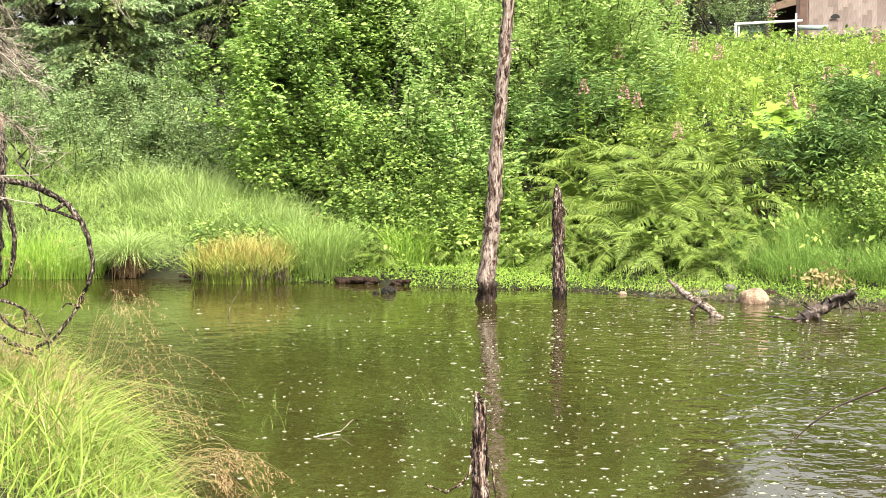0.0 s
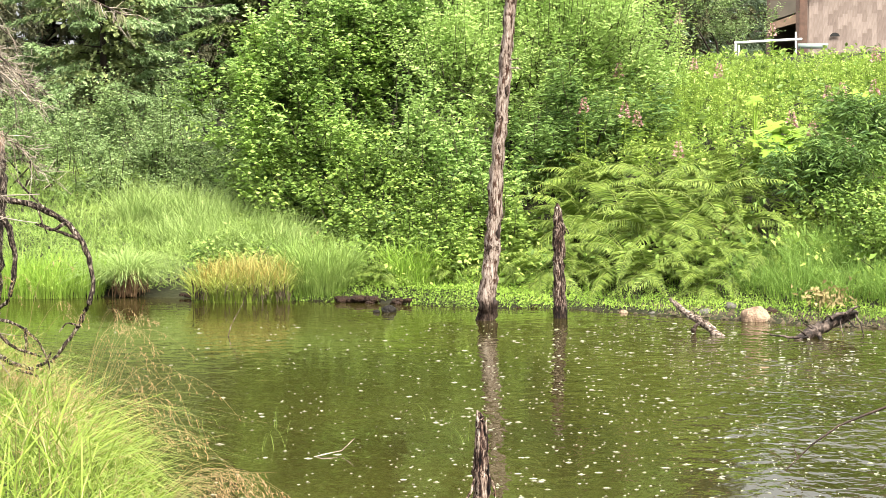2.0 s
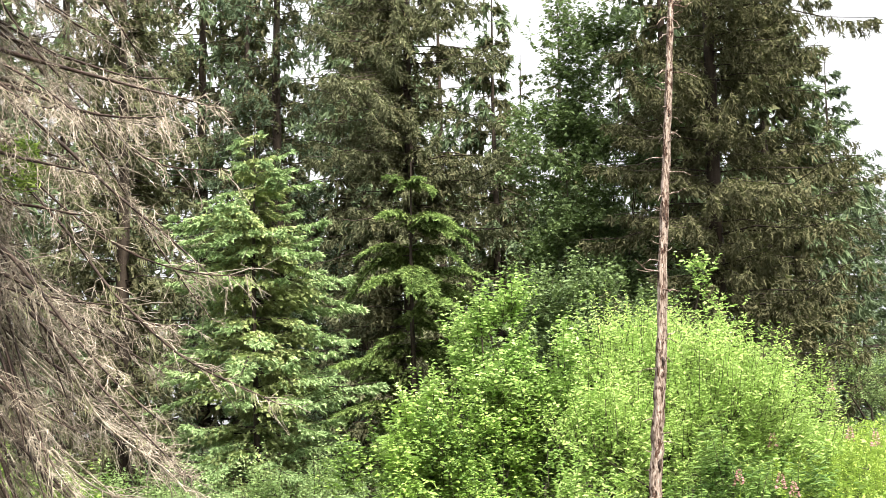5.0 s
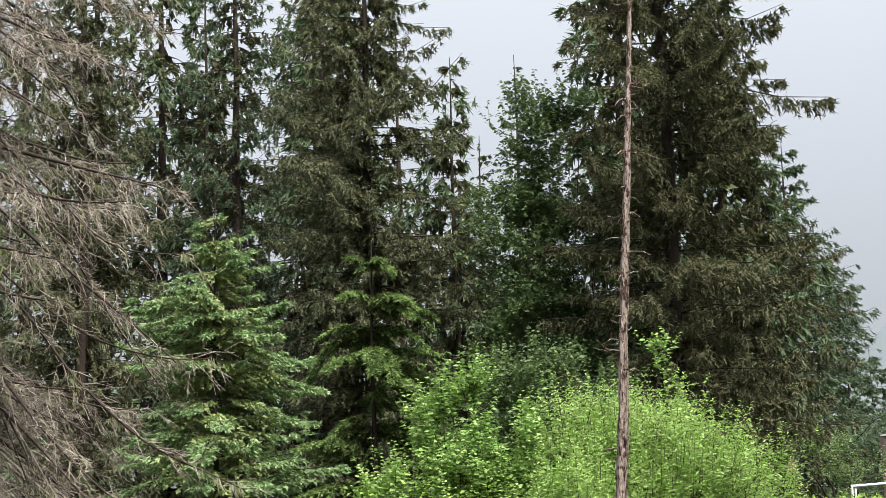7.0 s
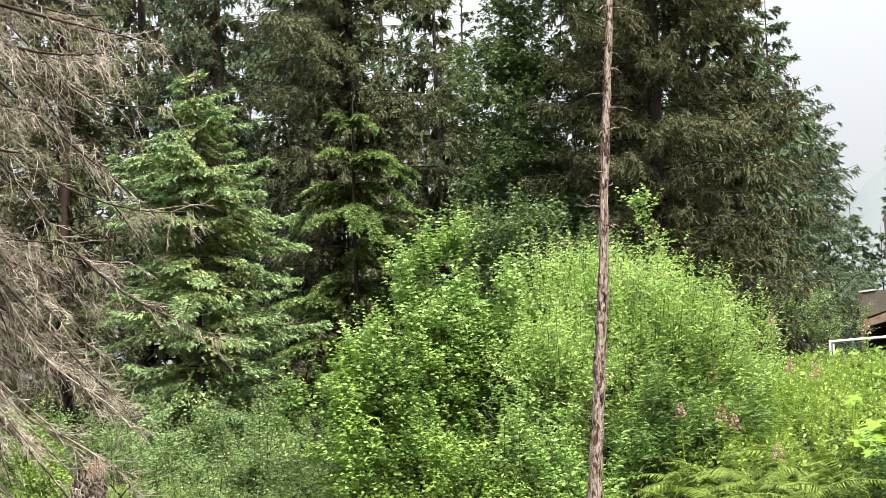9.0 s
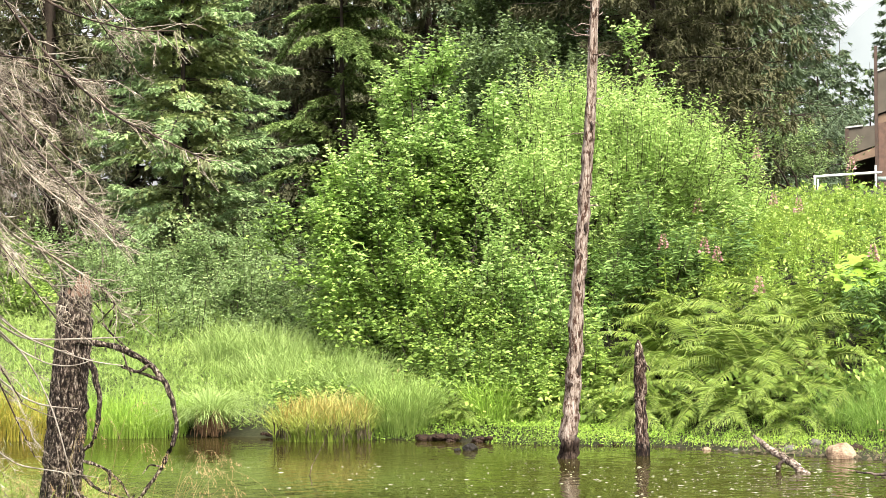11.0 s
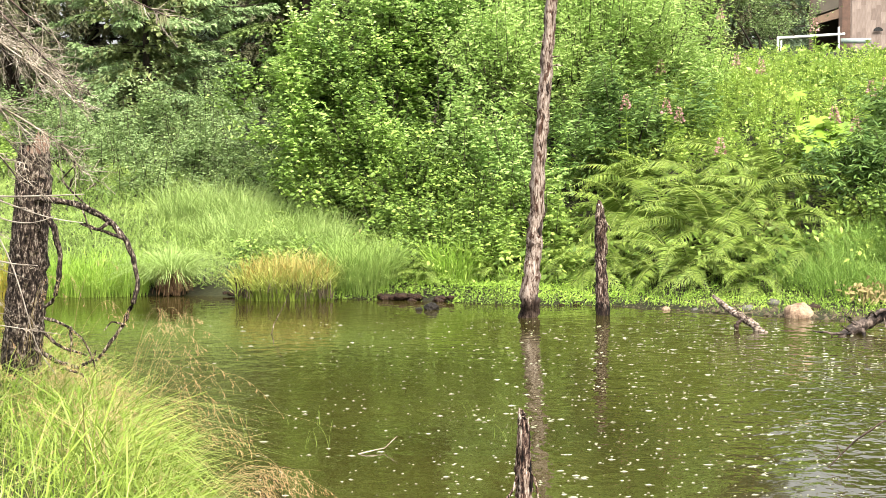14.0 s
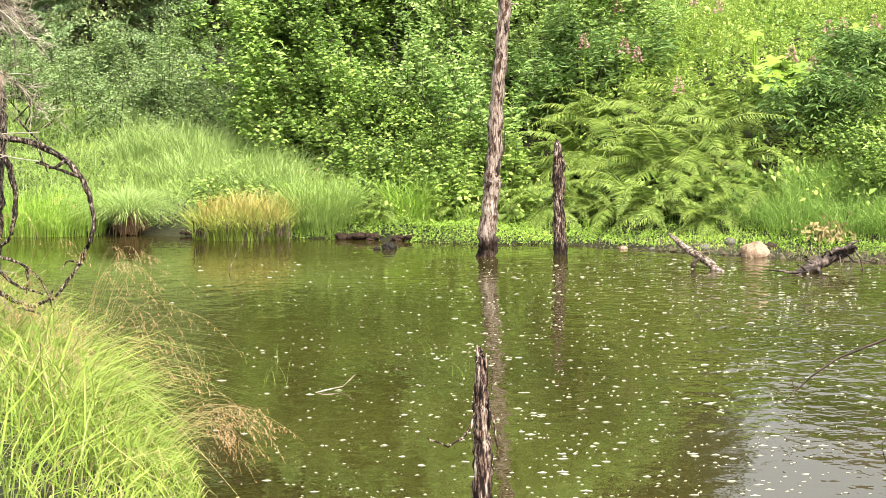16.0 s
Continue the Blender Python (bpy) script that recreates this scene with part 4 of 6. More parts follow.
def build_grasses():
    rng = np.random.default_rng(51)
    b = Bag()
    p = scatter(rng, 12000, -10.5, 0.2, 0.1, 8.0)
    tall = np.array([noise.noise((x * 0.7, y * 0.7, 9)) for x, y, z in p])
    keep = rng.random(len(p)) < np.interp(p[:, 0], [-2.2, -1.5, -0.9], [1, 0.7, 0.06])
    p, tall = p[keep], tall[keep]
    sway = np.array([(noise.noise((x * 1.1, y * 1.1, 21)), noise.noise((x * 1.1, y * 1.1, 27))) for x, y, z in p])
    h = np.clip(0.42 + 0.5 * tall, 0.14, 0.8) * rng.uniform(0.5, 1.2, len(p)) * np.interp(p[:, 1] - shore(p[:, 0]), [0, 1.5], [0.7, 1])
    lean = rng.normal(size=(len(p), 2)) * 0.55 + sway * 1.0 + [0.1, -0.12]
    blades(b, p, h, lean, rng.uniform(0.004, 0.010, len(p)), rng)
    # short fine leaves in mounds between the long blades
    p = scatter(rng, 85000, -10.5, 0.0, 0.05, 9.5)
    p = p[rng.random(len(p)) < np.interp(p[:, 0], [-2.2, -1.5, -0.9], [1, 0.75, 0.1])]
    mound = np.array([noise.noise((x * 0.9, y * 0.9, 9)) + 0.6 * noise.noise((x * 2.6, y * 2.6, 3)) for x, y, z in p])
    p[:, 2] += rng.random(len(p)) ** 0.6 * np.clip(0.24 + 0.28 * mound, 0.03, 0.6) * np.interp(p[:, 1] - shore(p[:, 0]), [0, 1.2], [0.5, 1])
    ax = rng.normal(size=p.shape) * 0.7 + [0, -0.15, 0.6]
    slivers(b, p, ax, rng.normal(size=p.shape), rng.uniform(0.04, 0.12, len(p)), rng.uniform(0.008, 0.016, len(p)))
    stuff("meadow_grass", b, M_GRASS, "soft green meadow grass and herbs on the far bank", "grass")
    # a low mat of rounded leaves on the flat shore
    b = Bag()
    p = scatter(rng, 36000, -2.2, 6.0, -0.16, 1.5)
    e = p[:, 1] - shore(p[:, 0])
    p = p[(e < np.interp(p[:, 0], [-2, 0.5, 2.2, 6], [0.9, 1.3, 1.3, 1.5])) & (e > np.interp(p[:, 0], [-1.3, -1.2, -0.5, -0.4, 1.0, 1.8, 2.6, 6.0], [-0.16, 0.0, 0.0, -0.16, -0.12, 0.05, 0.2, 0.28]) + rng.normal(size=len(p)) * 0.04)]
    p = p[rng.random(len(p)) < np.interp(p[:, 0], [1.2, 2.2], [1.0, 0.4])]
    mound = np.array([noise.noise((x * 2.1, y * 2.1, 17)) for x, y, z in p])
    p[:, 2] += rng.random(len(p)) * np.clip(0.07 + 0.12 * mound, 0.01, 0.2)
    ax = rng.normal(size=p.shape) * [1, 1, 0.4] + [0, -0.5, 0.2]
    leaves(b, p, ax, np.cross(ax, rng.normal(size=p.shape) * 0.3 + [0, 0, 1.0]), rng.uniform(0.016, 0.045, len(p)), rng.uniform(0.010, 0.024, len(p)), 0.15, 0.1)
    stuff("shore_herbs", b, M_SHOREGRASS, "low bright yellow-green herb mat along the waterline", "undergrowth")
    b = Bag()
    p = scatter(rng, 20000, -2.0, 6.2, -0.18, 2.6)
    p = p[(p[:, 0] > 1.4) | (rng.random(len(p)) < 0.6)]
    e = p[:, 1] - shore(p[:, 0])
    p = p[e < np.interp(p[:, 0], [2.4, 3.4], [1.4, 2.6])]
    e = p[:, 1] - shore(p[:, 0])
    p = p[e > np.interp(p[:, 0], [-1.3, -1.2, -0.5, -0.4, 1.0, 1.8], [-0.2, 0.0, 0.0, -0.2, -0.15, 0.16]) + rng.normal(size=len(e)) * 0.12]
    e = p[:, 1] - shore(p[:, 0])
    h = rng.uniform(0.05, 0.17, len(p)) * np.interp(p[:, 0], [-2, 1.5, 2.5, 5.6], [1.2, 0.9, 0.6, 0.55]) * np.interp(e, [0.2, 1.0, 2.4], [0.6, 1.1, 2.1])
    blades(b, p, h, rng.normal(size=(len(p), 2)) * 0.5, rng.uniform(0.004, 0.009, len(p)), rng)
    stuff("shore_grass", b, M_SHOREGRASS, "short vivid green grass along the waterline", "grass")
    b = Bag()
    p = scatter(rng, 52000, -9, 9.0, 0.5, 13)
    ok = rng.random(len(p)) < np.interp(p[:, 0], [-9, -3, 0, 9.5], [0.25, 0.5, 1, 1])
    ok &= (p[:, 1] - shore(p[:, 0]) > np.interp(p[:, 0], [0.8, 2.2, 3.8, 5.0], [0.5, 1.1, 1.5, 1.0])) & (p[:, 0] > -1.4)
    p = p[ok]
    p[:, 2] += rng.uniform(0.02, 0.38, len(p))
    a = rng.normal(size=p.shape) + [0, -0.4, 0.2]
    side = rng.normal(size=p.shape) + [0.8, 0, 0]
    size = rng.uniform(0.06, 0.15, len(p))
    pale = np.array([noise.noise((q[0] * 1.1, q[1] * 1.1, 2)) for q in p]) + 0.35 * rng.normal(size=len(p)) > 0.05
    for mask, mat, name, label in ((~pale, M_DARKSHRUB, "ground_leaves", "low dark leafy undergrowth covering the slope"), (pale, M_FIREWEED, "bank_herbs", "low pale green herbs covering the slope")):
        b = Bag()
        k = 1.0 if mat is M_DARKSHRUB else 0.62
        leaves(b, p[mask], a[mask], side[mask], k * size[mask], k * size[mask] * rng.uniform(0.3, 0.6, mask.sum()), 0.2, 0.2)
        stuff(name, b, mat, label, "undergrowth")
    # upright herbs on the right-hand slope
    b, st = Bag(), Bag()
    n = 1950
    x = rng.uniform(1.6, 8.6, n)
    y = shore(x) + np.interp(x, [3.2, 4.0], [4.4, 2.6]) + rng.uniform(0.0, 1.0, n) ** 1.15 * np.interp(x, [3.2, 4.0], [7.1, 8.9]) + np.clip(2.5 - x, 0, 2)
    base = np.stack([x, y, ground_z(x, y)], 1)
    h = rng.uniform(0.35, 0.8, n) * np.interp(y - shore(x), [2.6, 4.4, 6, 9, 12], [0.5, 0.6, 0.9, 0.9, 0.6])
    tip = base + np.stack([rng.normal(size=n) * 0.1, rng.normal(size=n) * 0.1, h], 1)
    per = 23
    j = np.repeat(np.arange(n), per)
    f = rng.uniform(0.15, 1.0, len(j))
    q = base[j] + (tip - base)[j] * f[:, None]
    s = rng.uniform(0, 2 * math.pi, len(j))
    ax = np.stack([np.cos(s), np.sin(s), rng.uniform(-0.2, 0.8, len(j))], 1)
    leaves(b, q, ax, np.cross(ax, [0, 0, 1.0]), rng.uniform(0.07, 0.13, len(j)) * (1.15 - 0.5 * f), rng.uniform(0.012, 0.02, len(j)), 0.2, 0.25)
    for k in range(n):
        tube(st, [base[k], tip[k]], (0.006, 0.003), 3, cap=False)
    o = stuff("fireweed_thicket", b, M_FIREWEED, "dense light green stand of upright leafy herbs", "undergrowth")
    part("stem_stand", st, M_FERN, o)


build_grasses()


def frond_mesh(seed, length, pairs=42):
    """One arching frond along +x: a pale rib with paired narrow leaflets that hang a little."""
    rng = np.random.default_rng(seed)
    b = Bag()
    rise, drop = rng.uniform(0.42, 0.75), rng.uniform(0.12, 0.42)

    def rib(t):
        return np.stack([length * 0.92 * t, 0.07 * length * np.sin(2.4 * t + seed), length * (rise * t - (rise + drop) * t ** 2.1)], -1)

    tube(b, rib(np.linspace(0, 1, 9)), np.linspace(0.006, 0.002, 9), 3, cap=False)
    ribs = sum(len(q) for q in b.f[4])
    t = np.linspace(0.12, 0.985, pairs)
    p = rib(t)
    tan = unit(rib(t + 0.01) - p)
    size = length * 0.165 * np.sin(np.clip(t * 1.02, 0, 1) ** 0.72 * math.pi) ** 0.8 + 0.012
    for sgn in (-1, 1):
        ax = np.array([0, sgn * 1.0, 0]) + tan * 0.42 + rng.normal(size=(pairs, 3)) * 0.09 + [0, 0, -0.22]
        keep = rng.random(pairs) > 0.04
        leaves(b, p[keep], ax[keep], tan[keep] + rng.normal(size=(keep.sum(), 3)) * 0.15, size[keep] * rng.uniform(0.85, 1.1, keep.sum()), np.full(keep.sum(), length * 0.0135), 0.2, 0.22)
    me = b.mesh("frond")
    me.materials.append(M_FERN)
    me.materials.append(M_FERNRIB)
    n = len(me.polygons)
    me.polygons.foreach_set("material_index", (np.arange(n) >= n - ribs).astype(np.int32))
    return me


FRONDS = [frond_mesh(k, 1.0) for k in range(9)]


def fern(place, size, count, seed, facing=-1.9, spread=1.6, label="lush arching green fern on the bank"):
    rng = np.random.default_rng(seed)
    root = thing("fern", place, label, "fern", "ferns on the bank")
    for k in range(count):
        a = facing + spread * (2 * (k + 0.5) / count - 1) + rng.normal() * 0.15
        f = new("frond", FRONDS[rng.integers(len(FRONDS))])
        f.parent = root
        sc = size * rng.uniform(0.75, 1.15)
        f.matrix_basis = pose(0, 0, 0, rng.normal() * 20, rng.normal() * 18 - 12, math.degrees(a)) @ Matrix.Diagonal((sc, sc, sc, 1))
    return root


def build_ferns():
    rng = np.random.default_rng(61)
    spots = [(2.2, 23.0, 1.2), (2.7, 22.4, 1.15), (1.7, 23.4, 1.1), (3.2, 22.6, 1.15), (2.3, 22.0, 1.0), (3.1, 21.8, 0.9), (2.8, 23.6, 1.1), (3.6, 23.0, 1.0), (3.6, 22.2, 0.8),
             (1.2, 23.3, 0.9), (1.1, 24.0, 0.9), (3.3, 24.0, 1.0), (2.0, 24.3, 1.0), (1.6, 22.4, 0.8), (2.5, 21.6, 0.7), (0.6, 23.0, 0.6), (-0.55, 22.7, 0.6), (-0.2, 23.2, 0.6), (-1.9, 24.2, 0.7), (-2.5, 25.2, 0.65), (4.4, 22.0, 0.6),
             (-1.2, 23.9, 0.6), (-0.4, 24.0, 0.6), (4.5, 21.3, 0.5), (3.9, 21.2, 0.45), (-0.95, 22.75, 0.5), (-0.8, 22.4, 0.42), (0.15, 22.35, 0.5), (0.45, 22.7, 0.65), (0.75, 22.5, 0.6), (-1.25, 23.1, 0.5), (-1.7, 23.6, 0.5)]
    for k in range(24):
        x = rng.uniform(1.2, 3.8)
        spots.append((x, float(shore(x)) + rng.uniform(1.0, 4.4), rng.uniform(0.5, 0.85)))
    for k, (x, y, s) in enumerate(spots):
        fern(at_ground(x, y, 0.05), s * 1.1, int(rng.integers(9, 14)), 600 + k, -2.45 + rng.normal() * 0.35, 1.7)


build_ferns()


def fireweed(tip, seed):
    """A flowering stem whose spike ends at tip."""
    rng = np.random.default_rng(seed)
    x, y, z = tip
    g = ground_at(x, y)
    H = max(z - g, 0.5)
    root = thing("fireweed", (x, y, z - H), "tall fireweed stem with a pink flower spike", "wildflower", "fireweed on the slope")
    b = Bag()
    tube(b, [(0, 0, -0.05), (0.02, 0, H * 0.5), (0, 0, H)], (0.007, 0.006, 0.003), 4, cap=False)
    part("stem", b, M_FERN, root)
    b = Bag()
    n = 44
    f = rng.uniform(0.2, 0.78, n)
    a = rng.uniform(0, 6.28, n)
    ax = np.stack([np.cos(a), np.sin(a), rng.uniform(-0.1, 0.6, n)], 1)
    leaves(b, np.stack([0 * f, 0 * f, f * H], 1), ax, np.cross(ax, [0, 0, 1.0]), rng.uniform(0.08, 0.14, n), np.full(n, 0.018), 0.2, 0.25)
    tagged(part("foliage", b, M_FIREWEED, root), kind="stuff")
    b = Bag()
    n = 70
    f = rng.uniform(0, 1, n) ** 0.8
    a = rng.uniform(0, 6.28, n)
    r = 0.05 * (1 - 0.75 * f)
    ax = np.stack([np.cos(a), np.sin(a), rng.uniform(-0.5, 0.5, n)], 1)
    leaves(b, np.stack([np.cos(a) * r, np.sin(a) * r, H - 0.2 + 0.22 * f], 1), ax, rng.normal(size=(n, 3)), 0.045 * (1.1 - 0.6 * f), 0.036 * (1.1 - 0.6 * f), 0.3)
    tagged(part("flower_spike", b, M_PINK, root, "pink flower spike"), kind="stuff")


FLOWER_TIPS = [(1.88, 24.5, 2.47), (2.42, 24.5, 2.42), (2.58, 24.4, 2.3), (3.62, 26.5, 3.07), (3.9, 26.0, 2.98), (5.05, 24.1, 2.63), (5.23, 24.1, 2.66), (5.63, 24.0, 2.7), (4.42, 23.3, 2.3), (4.59, 22.8, 2.15), (2.96, 23.1, 1.9), (2.58, 27.0, 3.02), (6.07, 25.8, 3.2), (5.38, 30.1, 3.78), (4.37, 34.2, 4.2), (5.0, 22.6, 1.95)]
for k, tip in enumerate(FLOWER_TIPS):
    fireweed(tip, 700 + k)


def lobed_leaf(bag, c, nrm, r, rng):
    """A broad lobed leaf of radius r, centre c."""
    nrm = unit(np.asarray(nrm, float))
    a = unit(np.cross(nrm, [0.3, 1, 0.1]))
    b = np.cross(nrm, a)
    n = 22
    t = np.arange(n) * 2 * math.pi / n
    rr = r * (0.72 + 0.28 * np.cos(t * 5.5 + rng.uniform(0, 6))) * np.where(np.arange(n) % 2, 1.0, 0.86)
    rim = c + (np.cos(t) * rr)[:, None] * a + (np.sin(t) * rr)[:, None] * b - nrm * (0.22 * rr)[:, None] * rng.uniform(0.5, 1.3, (n, 1))
    bag.add(np.concatenate([[c], rim]), np.stack([np.zeros(n, int), 1 + np.arange(n), 1 + (np.arange(n) + 1) % n], -1))


def parsnip(x, y, tops, seed):
    rng = np.random.default_rng(seed)
    g = ground_at(x, y)
    root = thing("cow_parsnip", (x, y, g), "large yellow-green broad-leaved plant on the slope", "plant", "broad-leaved plants")
    for tx, ty, tz, r in tops:
        c = np.array([tx - x, ty - y, tz - g])
        b = Bag()
        tube(b, [(0, 0, -0.05), c * [0.4, 0.4, 0.6], c], (0.014, 0.011, 0.006), 5, cap=False)
        part("stalk", b, M_PARSNIP, root)
        b = Bag()
        lobed_leaf(b, c, (rng.normal() * 0.35, -0.45 + rng.normal() * 0.35, 1), r * 1.25, rng)
        part("leaf", b, M_PARSNIP, root)


parsnip(4.3, 23.6, [(4.08, 23.5, 2.05, 0.20), (4.30, 23.4, 2.09, 0.22), (4.55, 23.5, 2.04, 0.19), (4.2, 23.2, 1.94, 0.2), (4.45, 23.2, 1.9, 0.18), (4.1, 23.0, 1.8, 0.16), (4.3, 23.0, 1.78, 0.15), (4.18, 23.3, 2.0, 0.22), (4.4, 23.25, 1.98, 0.2), (4.0, 23.25, 1.9, 0.17), (4.62, 23.3, 1.93, 0.18), (4.36, 23.1, 1.84, 0.2), (4.22, 23.6, 2.12, 0.18)], 81)
parsnip(5.2, 23.7, [(5.08, 23.6, 2.27, 0.18), (5.3, 23.7, 2.28, 0.17), (5.42, 23.8, 2.47, 0.19), (5.2, 23.5, 2.2, 0.2), (5.45, 23.6, 2.24, 0.18), (5.0, 23.5, 2.18, 0.15)], 82)
parsnip(4.07, 24, [(4.06, 24, 2.47, 0.13), (4.12, 24.05, 2.45, 0.11)], 83)


M_FLAKE = foliage("bark_flake", (0.014, 0.0105, 0.0084), (0.0595, 0.0434, 0.0322), (0.252, 0.203, 0.161), 0.8, 0.0)


def withered(x, y, size, seed, label):
    rng = np.random.default_rng(seed)
    root = thing("withered_plant", at_ground(x, y), label, "plant")
    b = Bag()
    n = 160
    p = rng.normal(size=(n, 3)) * [size, size * 0.6, size * 0.5] + [0, -0.1, size * 0.9]
    leaves(b, p, rng.normal(size=(n, 3)) + [0, -0.4, -0.3], rng.normal(size=(n, 3)), rng.uniform(0.05, 0.11, n), rng.uniform(0.02, 0.05, n), 0.3, 0.2)
    part("dry_foliage", b, M_STRAW, root)
    for k in range(5):
        st = Bag()
        tube(st, [(rng.normal() * 0.03, 0, -0.05), (rng.normal() * size, -0.05, size * rng.uniform(0.8, 1.5))], (0.005, 0.002), 4)
        part("stem", st, M_STRAW, root)


withered(4.2, 20.05, 0.14, 71, "withered straw-coloured plant near the waterline")
withered(-1.6, 24.3, 0.13, 72, "withered brown leaves among green ferns")
withered(3.5, 22.3, 0.12, 73, "withered pale leaves among the ferns")


# ---- waterside clumps ----
def tuft(name, label, material, x, y, rx, ry, n, h, lean, w, seed, reach=0.45, dz=0.0):
    rng = np.random.default_rng(seed)
    root = thing(name, (x, y, 0), label, "grass clump")
    a = rng.uniform(0, 6.28, n)
    r = np.sqrt(rng.random(n))
    off = np.stack([np.cos(a) * r * rx, np.sin(a) * r * ry], 1)
    base = np.concatenate([off, (np.maximum(ground_z(x + off[:, 0], y + off[:, 1]), -0.05) + dz)[:, None]], 1)
    ln = off / np.array([rx, ry]) * reach + rng.normal(size=(n, 2)) * 0.40 + lean
    b = Bag()
    blades(b, base, h * rng.uniform(0.5, 1.15, n), ln, rng.uniform(*w, n), rng)
    part("tuft", b, material, root)
    return root


s = tuft("sedge_clump", "yellow tinged sedge clump at the waterline", M_SEDGETIP, -2.45, 22.1, 0.6, 0.3, 1500, 0.56, (0.05, -0.1), (0.008, 0.014), 91, 0.32)
b = Bag()
rng = np.random.default_rng(92)
q = np.stack([rng.uniform(-0.55, 0.6, 260), rng.uniform(-0.32, -0.1, 260), rng.uniform(0.0, 0.1, 260)], 1)
blades(b, q, rng.uniform(0.1, 0.3, 260), rng.normal(size=(260, 2)) * 0.5, rng.uniform(0.008, 0.014, 260), rng)
part("dead_base", b, M_FLAKE, s, "dark brown dead blades at the foot")
b = Bag()
q = np.stack([rng.uniform(-0.5, 0.55, 300), rng.uniform(-0.25, 0.2, 300), rng.uniform(0.05, 0.15, 300)], 1)
blades(b, q, rng.uniform(0.36, 0.56, 300), rng.normal(size=(300, 2)) * 0.35, rng.uniform(0.005, 0.010, 300), rng)
part("dry_top", b, M_TAN, s, "orange-tan dry upper leaves")
s = tuft("grass_tussock", "drooping grass tussock with a brown dead heart", M_PALEGRASS, -3.95, 22.8, 0.30, 0.22, 1300, 0.44, (0, -0.1), (0.005, 0.010), 93, 1.8, 0.15)
b = Bag()
q = np.stack([rng.normal(size=320) * 0.085 + 0.04, rng.uniform(-0.3, -0.12, 320), rng.uniform(0.0, 0.1, 320)], 1)
blades(b, q, rng.uniform(0.12, 0.34, 320), rng.normal(size=(320, 2)) * 0.35, rng.uniform(0.008, 0.014, 320), rng)
M_HEART = foliage("dead_tussock_heart", (0.045, 0.024, 0.018), (0.13, 0.068, 0.046), (0.30, 0.19, 0.13), 0.8, 0.05)
part("dead_base", b, M_HEART, s, "dark red-brown dead heart")
tuft("sedge_clump", "green sedge clump at the waterline", M_SHOREGRASS, -5.0, 22.7, 0.8, 0.3, 1500, 0.55, (0.1, -0.05), (0.006, 0.011), 94, 0.3)
tuft("sedge_clump", "olive sedge clump at the waterline", M_SEDGE, -6.6, 22.4, 0.8, 0.3, 1100, 0.6, (0.05, -0.05), (0.008, 0.013), 95, 0.2)
tuft("sedge_clump", "green sedge clump beside the yellow one", M_GRASS, -1.5, 22.45, 0.42, 0.35, 1500, 0.66, (0.05, -0.08), (0.005, 0.009), 96, 0.5)
for k, (x, y, h) in enumerate(((-4.3, 26.6, 0.8), (-3.7, 26.2, 0.85), (-3.2, 25.6, 0.75), (-2.7, 25.2, 0.7), (-2.3, 24.6, 0.62), (-3.5, 25.0, 0.6), (-3.0, 24.5, 0.55), (-2.0, 23.9, 0.55))):
    tuft("grass_clump", "tall pale green meadow grass clump", M_PALEGRASS, x, y, 0.5, 0.4, 800, h, (0.12, -0.1), (0.005, 0.010), 270 + k, 0.6)
for k, (x, y, h) in enumerate(((4.0, 20.6, 0.42), (4.5, 20.3, 0.40), (5.0, 20.1, 0.42), (5.5, 19.9, 0.45), (4.3, 21.2, 0.5), (4.8, 21.0, 0.5), (3.7, 21.0, 0.42), (5.9, 20.3, 0.5))):
    tuft("grass_clump", "soft green grass clump on the shore below the ferns", M_BANKGRASS, x, y, 0.36, 0.34, 650, h, (-0.05, -0.12), (0.004, 0.008), 290 + k, 0.75)
tuft("grass_clump", "bright green grass clump on the bank", M_SHOREGRASS, -0.35, 22.5, 0.35, 0.3, 420, 0.58, (0.05, -0.05), (0.007, 0.012), 97, 0.5)


def stone(name, label, x, y, z, r, material, seed, squash=(1, 0.8, 0.7), category="rock"):
    bm = bmesh.new()
    bmesh.ops.create_icosphere(bm, subdivisions=3, radius=1)
    for v in bm.verts:
        k = 1 + 0.22 * noise.noise(v.co * 1.3 + Vector((seed, 0, 0))) + (0.34 if material in (M_MUD, M_PEAT) else 0.09) * noise.noise(v.co * 3.7 + Vector((seed, 0, 0)))
        v.co = Vector((v.co.x * squash[0], v.co.y * squash[1], v.co.z * squash[2])) * r * k
    me = bpy.data.meshes.new(name)
    bm.to_mesh(me)
    bm.free()
    me.materials.append(material)
    for p in me.polygons:
        p.use_smooth = True
    ob = new(name, me)
    ob.location = (x, y, z)
    return tagged(ob, label, category)


stone("boulder", "pale pinkish boulder at the water's edge", 3.38, 19.75, 0.03, 0.165, M_ROCK, 3, (1.0, 0.8, 0.8))
stone("rock", "dark wet rock behind the pale boulder", 3.56, 19.95, 0.05, 0.11, M_MUD, 4)
stone("rock", "small grey stone on the shore", 2.9, 20.3, 0.02, 0.09, M_GREYROCK, 5)
stone("rock", "small pale stone at the water's edge", 2.04, 20.65, 0.0, 0.05, M_ROCK, 6)
stone("rock", "small grey stone on the shore", 2.35, 20.5, 0.0, 0.045, M_GREYROCK, 7)
stone("rock", "small grey stone on the shore", 4.35, 19.5, 0.08, 0.08, M_GREYROCK, 8)
stone("rock", "small grey stone in shore grass", 3.2, 20.35, 0.1, 0.07, M_GREYROCK, 9)
